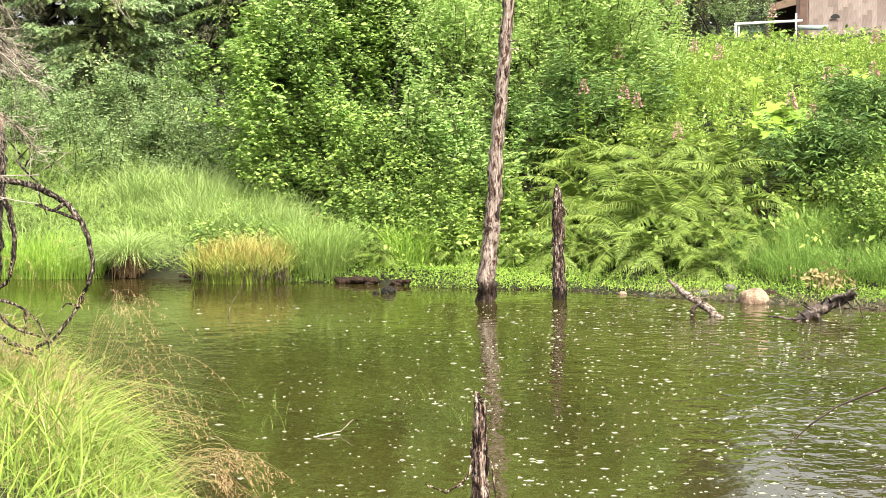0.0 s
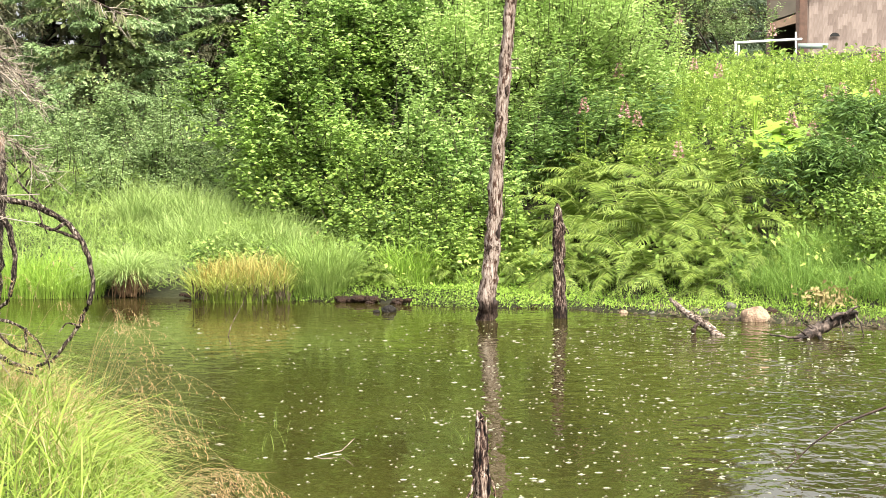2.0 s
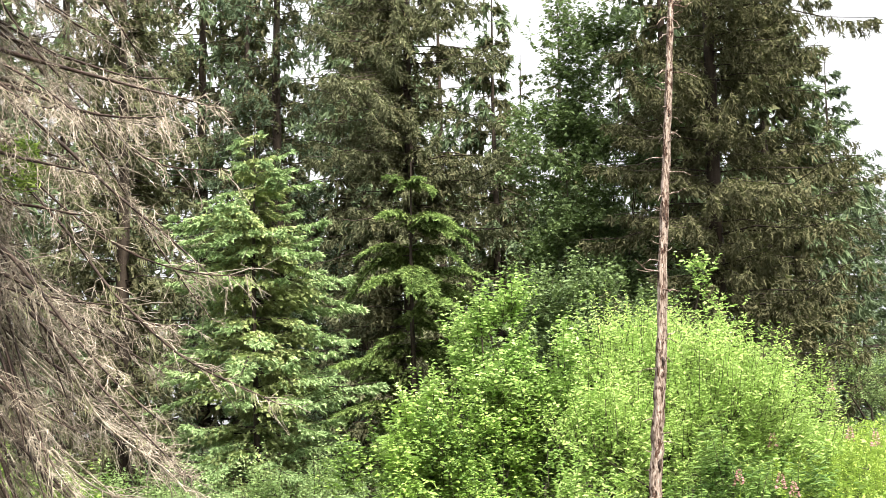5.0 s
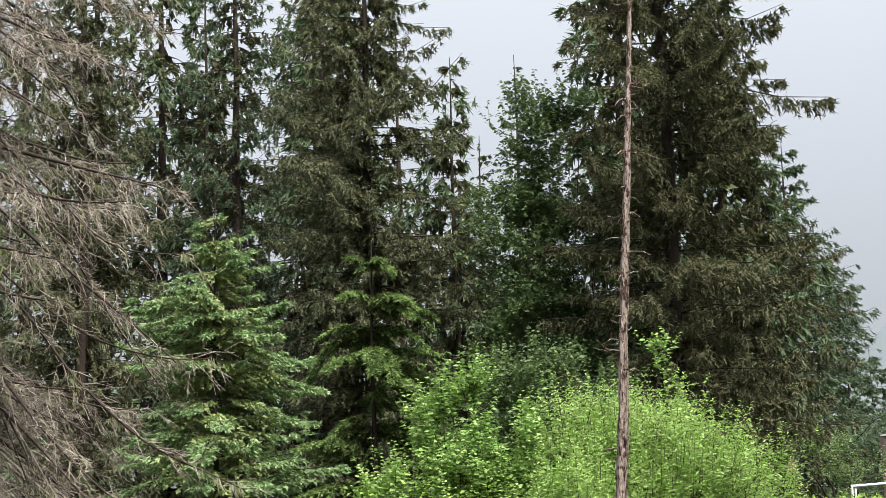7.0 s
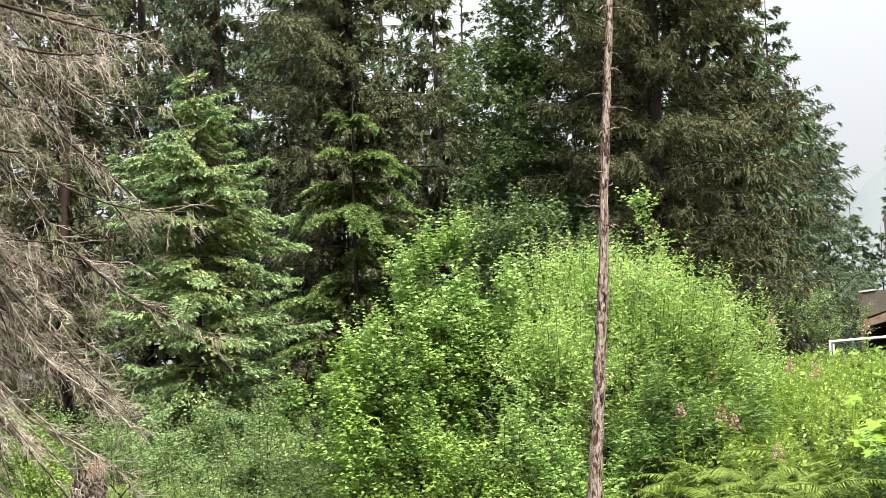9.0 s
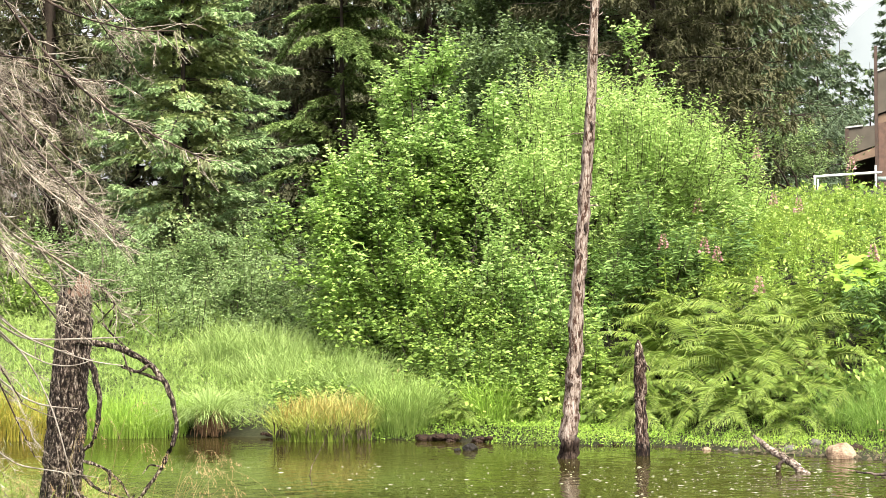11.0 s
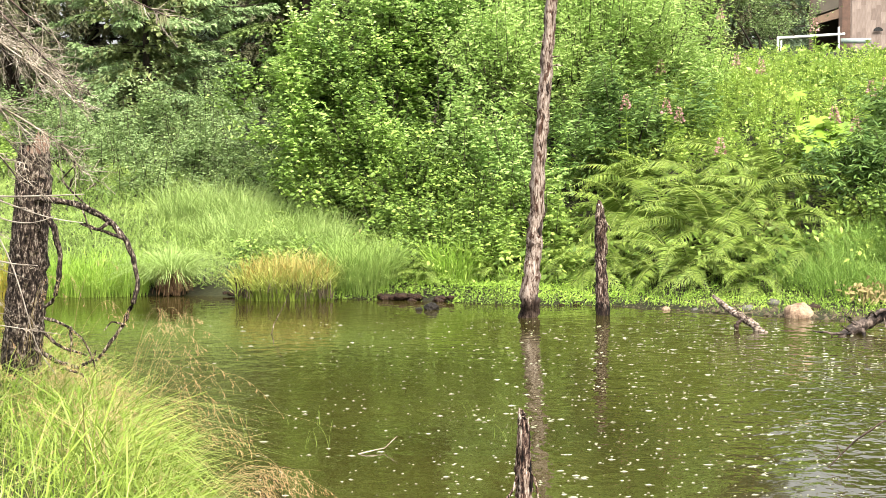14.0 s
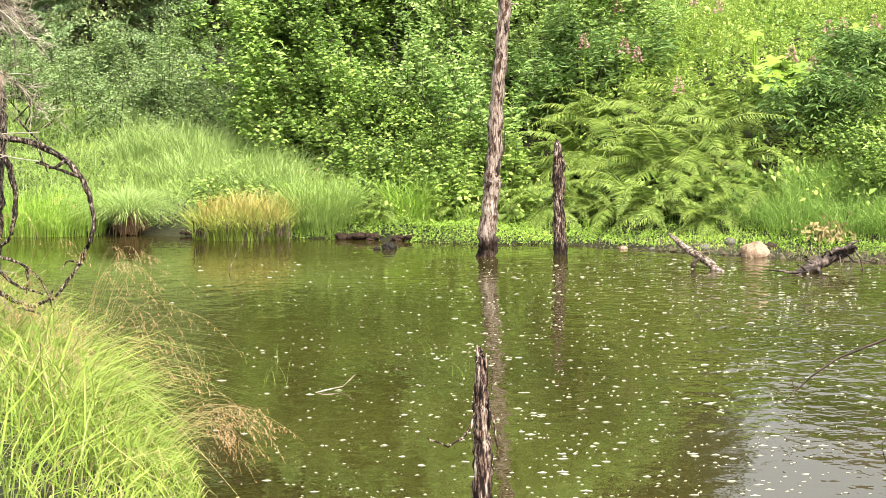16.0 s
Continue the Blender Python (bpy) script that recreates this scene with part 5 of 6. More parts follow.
stone("peat_lump", "dark peat lump standing in the water", -0.62, 20.75, 0.02, 0.07, M_PEAT, 10, (1.15, 0.8, 0.9))
stone("peat_lump", "small dark peat lump in the water", -0.76, 20.7, 0.005, 0.04, M_PEAT, 11)
rng = np.random.default_rng(98)
for k in range(34):
    x = rng.choice((rng.uniform(-1.32, -0.82), rng.uniform(-0.66, -0.42), rng.uniform(0.86, 1.1), rng.uniform(-3.3, -2.9)), p=(0.5, 0.2, 0.15, 0.15))
    stone("mud_clod", "dark red-brown mud clod on the waterline", x, float(shore(x)) - rng.uniform(0.02, 0.14), rng.uniform(0.0, 0.05), rng.uniform(0.025, 0.055), M_MUD, 12 + k, (1.4, 0.8, 0.8), "mud")


def build_gravel():
    rng = np.random.default_rng(98)
    b = Bag()
    p = scatter(rng, 1700, 1.2, 5.8, -0.12, 0.55)
    p = p[(p[:, 0] > 2.4) | (rng.random(len(p)) < 0.22)]
    for q in p:
        r = rng.choice([rng.uniform(0.008, 0.02), rng.uniform(0.015, 0.045)], p=[0.8, 0.2])
        t = np.arange(6) * math.pi / 3
        w = rng.uniform(0.7, 1.2, 6)
        rim = np.stack([q[0] + r * w * np.cos(t), q[1] + r * w * np.sin(t), np.full(6, q[2] - 0.005)], 1)
        b.add(np.concatenate([rim, [[q[0], q[1], q[2] + 0.6 * r]]]), np.stack([np.arange(6), (np.arange(6) + 1) % 6, np.full(6, 6)], -1))
    stuff("shore_gravel", b, M_GRAVEL, "wet brown gravel and debris along the waterline", "gravel")


M_GRAVEL = foliage("shore_gravel", (0.028, 0.0189, 0.0119), (0.0595, 0.0434, 0.0294), (0.14, 0.112, 0.084), 0.6, 0.0)
build_gravel()


# ---- dead wood ----
def wood(name, label, pts, radii, material, seed, branches=(), category="dead tree", sides=12, rough=0.08, fine=5, flute=0.0, wobble=0.10):
    """A stem through pts (first one its place) with thin branches, each a list of points and a radius."""
    rng = np.random.default_rng(seed)
    pts = np.asarray(pts, float)
    root = thing(name, pts[0], label, category)
    k = np.linspace(0, len(pts) - 1, (len(pts) - 1) * fine + 1)
    cl = np.stack([np.interp(k, np.arange(len(pts)), pts[:, c]) for c in range(3)], 1) - pts[0]
    cl = cl + rng.normal(size=cl.shape) * np.interp(k, np.arange(len(pts)), radii)[:, None] * wobble
    b = Bag()
    tube(b, cl, np.interp(k, np.arange(len(pts)), radii), sides, rough, rng)
    if flute:
        # long vertical ridges and cracks
        ridge = 1 + flute * np.cumsum(rng.normal(size=(len(cl), sides)) * 0.35, 0) / 2.5 + flute * rng.normal(size=sides)
        v = b.v[0].reshape(len(cl), sides, 3)
        b.v[0] = (cl[:, None] + (v - cl[:, None]) * np.clip(ridge, 0.6, 1.35)[..., None]).reshape(-1, 3)
    part("trunk", b, material, root, smooth=not flute)
    for bp, r in branches:
        bp = np.asarray(bp, float) - pts[0]
        kk = np.linspace(0, len(bp) - 1, (len(bp) - 1) * 3 + 1)
        c = np.stack([np.interp(kk, np.arange(len(bp)), bp[:, d]) for d in range(3)], 1)
        c[1:-1] += rng.normal(size=c[1:-1].shape) * r * 0.5
        b = Bag()
        tube(b, c, np.linspace(r, r * 0.35, len(c)), 5, 0.08, rng)
        part("branch", b, material, root)
    return root


def build_snags():
    rng = np.random.default_rng(101)
    path = [(0.45, 19.9, -0.5), (0.47, 19.9, 0), (0.52, 19.9, 0.52), (0.56, 19.9, 1.13), (0.615, 19.9, 2.05), (0.667, 19.9, 2.66), (0.72, 19.9, 3.27), (0.80, 19.9, 4.8), (0.87, 19.9, 5.7), (0.95, 19.9, 6.95), (1.03, 19.9, 8.2), (1.09, 19.9, 9.4)]
    rad = [0.13, 0.108, 0.085, 0.078, 0.07, 0.064, 0.058, 0.049, 0.044, 0.036, 0.027, 0.012]
    br = []
    for k in range(70):
        z = rng.uniform(2.4, 9.0)
        x = np.interp(z, [p[2] for p in path], [p[0] for p in path])
        a = rng.choice([0.0, math.pi]) + rng.normal() * 0.7
        ln = rng.uniform(0.05, 0.34)
        d = np.array([math.cos(a), math.sin(a), rng.uniform(-0.25, 0.15)])
        br.append(([(x, 19.9, z), tuple(np.array([x, 19.9, z]) + d * ln * 0.6), tuple(np.array([x, 19.9, z]) + d * ln + [0, 0, rng.normal() * 0.04])], rng.uniform(0.006, 0.011)))
    dead = wood("dead_tree", "tall bare weathered dead trunk standing in the pond", path, rad, M_SNAG, 102, br, sides=18, fine=9, flute=0.09)
    for z in (0.17, 0.79, 0.96, 1.09, 1.23, 1.84, 1.9, 2.25, 2.49, 2.9, 3.6, 4.4, 5.2, 6.3):
        x = np.interp(z, [p[2] for p in path], [p[0] for p in path])
        r = np.interp(z, [p[2] for p in path], rad)
        a = rng.uniform(-2.4, -0.7)
        wide, high = r * rng.uniform(0.12, 0.34), rng.uniform(0.02, 0.10)
        k = Bag()
        c = np.array([x + r * 0.95 * math.cos(a), r * 0.95 * math.sin(a), z + 0.5]) - [path[0][0], 0, 0]
        s = np.linspace(-1, 1, 7)
        line = c + np.stack([rng.normal(size=7) * wide * 0.5, 0 * s, s * high], 1)
        tube(k, line, wide * (1 - s ** 2) * rng.uniform(0.5, 1.4, 7) + 0.002, 7, 0.3, rng)
        part("knot", k, M_DARKWOOD, dead, "dark split knot")
    wood("broken_snag", "short broken dead trunk standing in the pond", [(1.29, 20.08, -0.4), (1.284, 20.08, 0), (1.27, 20.08, 0.45), (1.262, 20.08, 0.95), (1.255, 20.08, 1.20), (1.245, 20.08, 1.27)], [0.085, 0.074, 0.062, 0.066, 0.04, 0.008], M_SNAGDARK, 103,
         [([(1.26, 20.05, 1.0), (1.33, 20.0, 1.02), (1.37, 20.0, 0.93)], 0.016), ([(1.28, 20.05, 0.6), (1.2, 20.0, 0.63)], 0.008), ([(1.28, 20.05, 0.35), (1.35, 20.0, 0.36)], 0.008)], sides=16, fine=8, flute=0.11)
    wood("front_stump", "thin broken dead stem standing in near water", [(0.165, 8, -0.4), (0.162, 8, 0.0), (0.16, 8, 0.38), (0.158, 8, 0.65), (0.156, 8, 0.80), (0.153, 8, 0.85)], [0.044, 0.040, 0.037, 0.032, 0.024, 0.008], M_DARKSNAG, 104,
         [([(0.15, 8, 0.6), (0.10, 7.95, 0.47), (0.02, 7.9, 0.42), (-0.08, 7.9, 0.46)], 0.008), ([(0.19, 8, 0.62), (0.225, 7.95, 0.5), (0.24, 7.95, 0.34)], 0.007), ([(0.175, 7.985, 0.74), (0.185, 7.98, 0.82)], 0.009), ([(0.15, 7.98, 0.78), (0.145, 7.98, 0.86)], 0.012), ([(0.19, 7.98, 0.70), (0.205, 7.97, 0.715)], 0.005)], sides=20, rough=0.06, fine=12, flute=0.13)
    wood("log", "pale driftwood log slanting out of the water", [(2.84, 18.3, -0.06), (2.70, 18.55, 0.07), (2.52, 18.95, 0.17), (2.40, 19.3, 0.28)], [0.038, 0.04, 0.034, 0.018], M_LOG, 105,
         [([(2.58, 18.8, 0.16), (2.66, 18.8, 0.25)], 0.012), ([(2.66, 18.6, 0.12), (2.60, 18.5, 0.18)], 0.008)], "log", 14, 0.09, 9)
    wood("log", "dark broken branchy log resting in shallow water", [(3.48, 18.1, -0.08), (3.64, 18.2, 0.03), (3.9, 18.4, 0.12), (4.19, 18.6, 0.20)], [0.06, 0.058, 0.05, 0.042], M_SNAGDARKLOG, 106,
         [([(3.62, 18.1, 0.02), (3.4, 18.0, 0.03), (3.22, 18.0, 0.05)], 0.02), ([(3.72, 18.1, 0.05), (3.76, 18.0, -0.06)], 0.03), ([(4.18, 18.5, 0.2), (4.24, 18.4, 0.05), (4.26, 18.35, -0.12)], 0.012), ([(4.0, 18.4, 0.15), (4.03, 18.3, -0.05)], 0.009),
          ([(3.6, 18.1, 0.03), (3.5, 18.0, 0.10)], 0.014), ([(4.1, 18.5, 0.15), (4.16, 18.4, 0.08)], 0.014), ([(3.66, 18.12, 0.1), (3.56, 18.05, 0.16)], 0.012), ([(4.05, 18.4, 0.2), (4.2, 18.5, 0.28)], 0.03), ([(3.8, 18.3, 0.14), (3.86, 18.25, 0.22)], 0.012),
          ([(3.55, 18.05, 0.0), (3.42, 17.95, -0.02), (3.38, 17.9, 0.02)], 0.016), ([(3.9, 18.35, 0.17), (4.1, 18.45, 0.22), (4.22, 18.55, 0.21)], 0.028)], "log", rough=0.07, fine=8, flute=0.12)
    wood("twig", "bare twig standing out of the water", [(2.56, 18.6, -0.05), (2.55, 18.6, 0.05), (2.6, 18.6, 0.1)], [0.02, 0.03, 0.012], M_DARKWOOD, 107, (), "twig", 6)
    wood("bare_branch", "thin bare branch reaching over the near water", [(2.5, 8.0, 1.0), (1.954, 8.0, 0.875), (1.736, 8.0, 0.787), (1.613, 8.0, 0.699), (1.502, 8.0, 0.585)], [0.009, 0.0065, 0.005, 0.004, 0.0025], M_DARKWOOD, 108,
         [([(1.56, 8, 0.64), (1.53, 8, 0.71)], 0.003), ([(2.3, 8, 0.95), (2.0, 7.95, 0.6), (1.9, 7.95, 0.5)], 0.005), ([(2.4, 8, 0.98), (2.1, 8, 0.62), (1.92, 7.9, 0.42), (1.95, 7.9, 0.3)], 0.006)], "branch", 6)
    wood("floating_twig", "thin pale twig floating on the pond", [(-0.9, 11.6, -0.02), (-0.78, 11.6, 0.01), (-0.66, 11.7, 0.02), (-0.58, 11.75, 0.09)], [0.004, 0.005, 0.004, 0.002], M_BROWNTWIG, 109, (), "twig", 5)
    wood("reed_stem", "thin pale reed stem leaning out of water", [(-2.2, 18.4, -0.1), (-2.15, 18.4, 0.1), (-2.02, 18.4, 0.34)], [0.006, 0.005, 0.003], M_LOG, 110, (), "twig", 5)


M_DARKSNAG = bark("dark_snag_wood", [(0.44, (0.012, 0.006, 0.005)), (0.49, (0.075, 0.038, 0.028)), (0.55, (0.32, 0.23, 0.18)), (0.64, (0.75, 0.65, 0.56))], (60, 60, 8), 1.0, fine=150, scars=0.10)
build_snags()


def build_left_stump():
    rng = np.random.default_rng(111)
    Y = 11.0
    main = [(-2.857, Y, 0.150), (-2.857, Y, 0.430), (-2.841, Y, 0.603), (-2.808, Y, 0.948), (-2.776, Y, 1.292), (-2.744, Y, 1.636), (-2.730, Y, 1.911), (-2.725, Y, 1.997)]
    root = wood("stump", "broken dead trunk with scaly bark and curled branches", main, [0.15, 0.124, 0.121, 0.117, 0.113, 0.108, 0.100, 0.082], M_STUMP, 112, (), sides=24, rough=0.05, fine=7, flute=0.015, wobble=0.02)
    o = np.array(main[0])
    loop = [(-2.70, 10.90, 1.68), (-2.59, 10.90, 1.67), (-2.47, 10.90, 1.65), (-2.37, 10.90, 1.61), (-2.25, 10.90, 1.54), (-2.16, 10.90, 1.43), (-2.11, 10.90, 1.30), (-2.09, 10.90, 1.16), (-2.13, 10.90, 1.02), (-2.18, 10.90, 0.92), (-2.24, 10.90, 0.84), (-2.30, 10.90, 0.76), (-2.35, 10.90, 0.70)]
    strand = [(-2.24, 10.85, 1.54), (-2.32, 10.85, 1.49), (-2.42, 10.85, 1.53)]
    hook = [(-2.65, 10.85, 1.63), (-2.58, 10.85, 1.51), (-2.54, 10.85, 1.34), (-2.56, 10.85, 1.18), (-2.59, 10.85, 1.08), (-2.67, 10.85, 1.00)]
    low = [(-2.67, 10.90, 0.96), (-2.59, 10.90, 0.94), (-2.51, 10.90, 0.90), (-2.43, 10.90, 0.83), (-2.38, 10.90, 0.74), (-2.35, 10.90, 0.63)]
    inner = [([(-2.69, 10.84, 0.92), (-2.58, 10.84, 0.81), (-2.50, 10.84, 0.77), (-2.39, 10.84, 0.74)], 0.013), ([(-2.50, 10.87, 0.91), (-2.49, 10.87, 0.82), (-2.50, 10.87, 0.74)], 0.012), ([(-2.71, 10.80, 0.79), (-2.62, 10.80, 0.74), (-2.54, 10.80, 0.70), (-2.44, 10.80, 0.67), (-2.36, 10.80, 0.71), (-2.33, 10.80, 0.77)], 0.017)]
    forks = [([(-2.16, 10.88, 1.44), (-2.28, 10.88, 1.48), (-2.40, 10.88, 1.53)], 0.013), ([(-2.53, 10.87, 1.79), (-2.48, 10.87, 1.73), (-2.39, 10.87, 1.64), (-2.24, 10.87, 1.55)], 0.008), ([(-2.54, 10.80, 0.67), (-2.41, 10.80, 0.63), (-2.38, 10.80, 0.56)], 0.009), ([(-2.17, 10.88, 0.92), (-2.25, 10.88, 0.94), (-2.30, 10.88, 0.88)], 0.007), ([(-2.40, 10.84, 1.61), (-2.38, 10.84, 1.54), (-2.35, 10.84, 1.47)], 0.007)]
    for pts, r in [(loop, 0.022), (strand, 0.012), (hook, 0.023), (low, 0.011)] + inner + forks:
        b = Bag()
        p = np.asarray(pts) - o
        kk = np.linspace(0, len(p) - 1, (len(p) - 1) * 5 + 1)
        c = np.stack([np.interp(kk, np.arange(len(p)), p[:, d]) for d in range(3)], 1) + rng.normal(size=(len(kk), 3)) * r * 0.16
        c[1:-1] = (c[:-2] + 2 * c[1:-1] + c[2:]) / 4
        tube(b, c, np.linspace(r, r * 0.42, len(kk)) * rng.uniform(0.88, 1.12, len(kk)), 7, 0.10, rng)
        part("branch", b, M_STUMP, root)
    b = Bag()
    for k in range(60):
        a, q = rng.uniform(0, 6.28), 0.085 * math.sqrt(rng.random())
        c = np.array([0.132 + q * math.cos(a), q * math.sin(a) - 0.01, 1.80])
        h = rng.uniform(0.02, 0.06) + 0.11 * rng.random() ** 2 * max(0.0, 0.3 + math.cos(a))
        tube(b, [c, c + [rng.normal() * 0.004, 0, h * 0.6], c + [rng.normal() * 0.008, 0, h]], (0.012, 0.009, 0.002), 4)
    part("splintered_top", b, M_RAWWOOD, root, "raw reddish splintered top")
    b = Bag()
    n = 1500
    z = rng.uniform(0.05, 1.80, n)
    a = rng.uniform(0, 6.28, n)
    r = np.interp(z, [0, 0.15, 0.8, 1.5], [0.15, 0.126, 0.117, 0.105])
    x = np.interp(z, [0.28, 0.45, 0.80, 1.14, 1.49, 1.76, 1.85], [0.000, 0.016, 0.049, 0.081, 0.113, 0.127, 0.132])
    p = np.stack([x + r * np.cos(a), r * np.sin(a), z], 1)
    ax = np.stack([np.cos(a) * 0.5, np.sin(a) * 0.5, rng.uniform(-1, 1, n)], 1)
    leaves(b, p, ax, np.stack([-np.sin(a), np.cos(a), 0 * a], 1), rng.uniform(0.008, 0.024, n), rng.uniform(0.006, 0.018, n), 0.2)
    tagged(part("flaking_bark", b, M_FLAKE, root, "curled bark flakes"), kind="stuff")


build_left_stump()


def build_dead_spruce():
    """The leafless spruce on the near bank: drooping limbs, many fine twigs, beards of lichen."""
    rng = np.random.default_rng(121)
    X, Y = -3.45, 9.0
    root = thing("dead_spruce", (X, Y, ground_at(X, Y)), "leafless brown dead spruce hung with pale lichen", "dead tree")
    g = ground_at(X, Y)
    b = Bag()
    zs = np.linspace(-0.2, 9.5, 20)
    tube(b, np.stack([0.01 * zs, 0 * zs, zs], 1), np.interp(zs, [-0.2, 9.5], [0.17, 0.03]), 10, 0.08, rng)
    part("trunk", b, M_BROWNTWIG, root)
    moss_bag = Bag()
    n = 182
    zb = rng.uniform(2.3, 7.9, n)
    az = rng.normal(size=n) * 0.85 - 0.15
    az[::5] = rng.uniform(0, 6.28, len(az[::5]))
    ln = rng.uniform(0.7, 1.85, n) * np.interp(zb, [2.3, 2.9, 4.2, 7.9], [0.6, 0.85, 1.05, 0.85])
    low = 30
    zb = np.concatenate([zb, rng.uniform(2.3, 3.7, low)])
    az = np.concatenate([az, rng.normal(size=low) * 0.45 - 0.2])
    ln = np.concatenate([ln, rng.uniform(0.55, 1.0, low)])
    for k in range(n + low):
        limb, twigs, beard = Bag(), Bag(), Bag()
        out = np.array([math.cos(az[k]), math.sin(az[k]), 0])
        s = np.linspace(0, 1, 7)
        drop = rng.uniform(0.5, 1.15) if k < n else rng.uniform(1.5, 2.4)
        c = out * (ln[k] * s)[:, None]
        c[:, 2] = zb[k] + ln[k] * (0.05 * s - drop * s ** 1.5 + 0.18 * s ** 4)
        c[1:] += np.cumsum(rng.normal(size=(6, 3)) * 0.028, axis=0)
        fine = np.linspace(0, 1, 13)
        bent = np.stack([np.interp(fine, s, c[:, d]) for d in range(3)], 1)
        for _ in range(2):
            bent[1:-1] = (bent[:-2] + 2 * bent[1:-1] + bent[2:]) / 4
        tube(limb, bent, np.linspace(0.017, 0.003, 13), 4, cap=False)
        for _ in range(int(29 * ln[k])):
            f = rng.uniform(0.08, 1.0)
            p = np.array([np.interp(f, fine, bent[:, d]) for d in range(3)])
            sd = rng.choice([-1, 1])
            d = unit(out * rng.uniform(0.3, 1.2) + np.array([-out[1], out[0], 0]) * sd * rng.uniform(0.1, 0.9) + [0, 0, -rng.uniform(-0.1, 1.2)])
            L = rng.uniform(0.10, 0.38) * (1.2 - 0.6 * f)
            sag = np.array([0, 0, -1.0]) * L * rng.uniform(0.1, 0.6)
            wob = rng.normal(size=(2, 3)) * L * 0.12
            line = np.array([p, p + d * L * 0.35 + wob[0], p + d * L * 0.7 + wob[1] + sag * 0.4, p + d * L + sag])
            tube(twigs, line, (0.0026, 0.0022, 0.0016, 0.0009), 3, cap=False)
            # short side shoots
            w = 16
            q = rng.random(w)
            at = np.stack([np.interp(q, [0, 0.35, 0.7, 1], line[:, c]) for c in range(3)], 1)
            slivers(twigs, at, d + rng.normal(size=(w, 3)) * 0.7 + [0, 0, -0.25], rng.normal(size=(w, 3)), rng.uniform(0.03, 0.10, w), rng.uniform(0.0022, 0.004, w))
            if rng.random() < 0.05:
                w = 18
                bb = p + d * L * rng.uniform(0.4, 0.8, (w, 1)) + rng.normal(size=(w, 3)) * [0.014, 0.014, 0.035]
                leaves(beard, bb, rng.normal(size=(w, 3)) * 0.35 + [0.1, 0, -1], rng.normal(size=(w, 3)), rng.uniform(0.02, 0.06, w), rng.uniform(0.0025, 0.005, w), 0.3)
        o = part("limb", limb, M_DARKWOOD, root)
        tagged(part("twig_spray", twigs, M_BROWNTWIG if k % 5 < 4 else M_GREYTWIG, o, "dense fine grey-brown dead twigs"), kind="stuff")
        if beard.n:
            tagged(part("lichen", beard, M_LICHEN, o, "pale yellow-grey beard lichen"), kind="stuff")
    # the long limbs that reach out of the tangle
    g3 = np.array([X, Y, g])
    reach = [([(-2.88, 9.0, 4.55), (-2.58, 8.9, 4.25), (-2.35, 8.8, 4.01), (-2.15, 8.7, 3.82), (-1.93, 8.6, 3.76), (-1.72, 8.5, 3.74)], 0.010, M_DARKWOOD, 26, 3),
             ([(-2.81, 9.0, 3.78), (-2.46, 8.9, 3.52), (-2.26, 8.8, 3.39), (-2.04, 8.7, 3.3), (-1.8, 8.6, 3.24), (-1.61, 8.5, 3.23)], 0.009, M_DARKWOOD, 26, 4),
             ([(-2.63, 9.0, 3.57), (-2.43, 8.9, 3.27), (-2.2, 8.8, 3.05), (-1.96, 8.7, 2.84), (-1.69, 8.6, 2.72), (-1.46, 8.5, 2.61)], 0.012, M_DARKWOOD, 44, 9),
             ([(-2.8, 9.0, 3.12), (-2.6, 8.9, 2.88), (-2.43, 8.8, 2.59), (-2.23, 8.7, 2.45), (-2.02, 8.6, 2.33), (-1.91, 8.5, 2.22)], 0.010, M_BROWNTWIG, 60, 3)]
    over = [([(-2.90, 10.20, 2.30), (-2.74, 10.20, 2.24), (-2.58, 10.20, 2.15), (-2.42, 10.20, 2.04), (-2.32, 10.20, 1.97), (-2.25, 10.20, 1.83)], 0.011, M_BROWNTWIG, 46, 0),
             ([(-2.83, 10.20, 2.32), (-2.66, 10.20, 2.20), (-2.58, 10.20, 2.07), (-2.49, 10.20, 1.90)], 0.008, M_BROWNTWIG, 26, 0),
             ([(-2.88, 10.20, 2.21), (-2.71, 10.20, 2.09), (-2.63, 10.20, 1.97), (-2.45, 10.20, 1.85)], 0.007, M_GREYTWIG, 16, 0),
             ([(-2.76, 10.20, 2.61), (-2.57, 10.20, 2.52), (-2.41, 10.20, 2.43), (-2.33, 10.20, 2.36), (-2.29, 10.20, 2.24)], 0.01, M_BROWNTWIG, 40, 0),
             ([(-2.60, 10.20, 2.58), (-2.49, 10.20, 2.43), (-2.52, 10.20, 2.28)], 0.008, M_BROWNTWIG, 24, 0)]
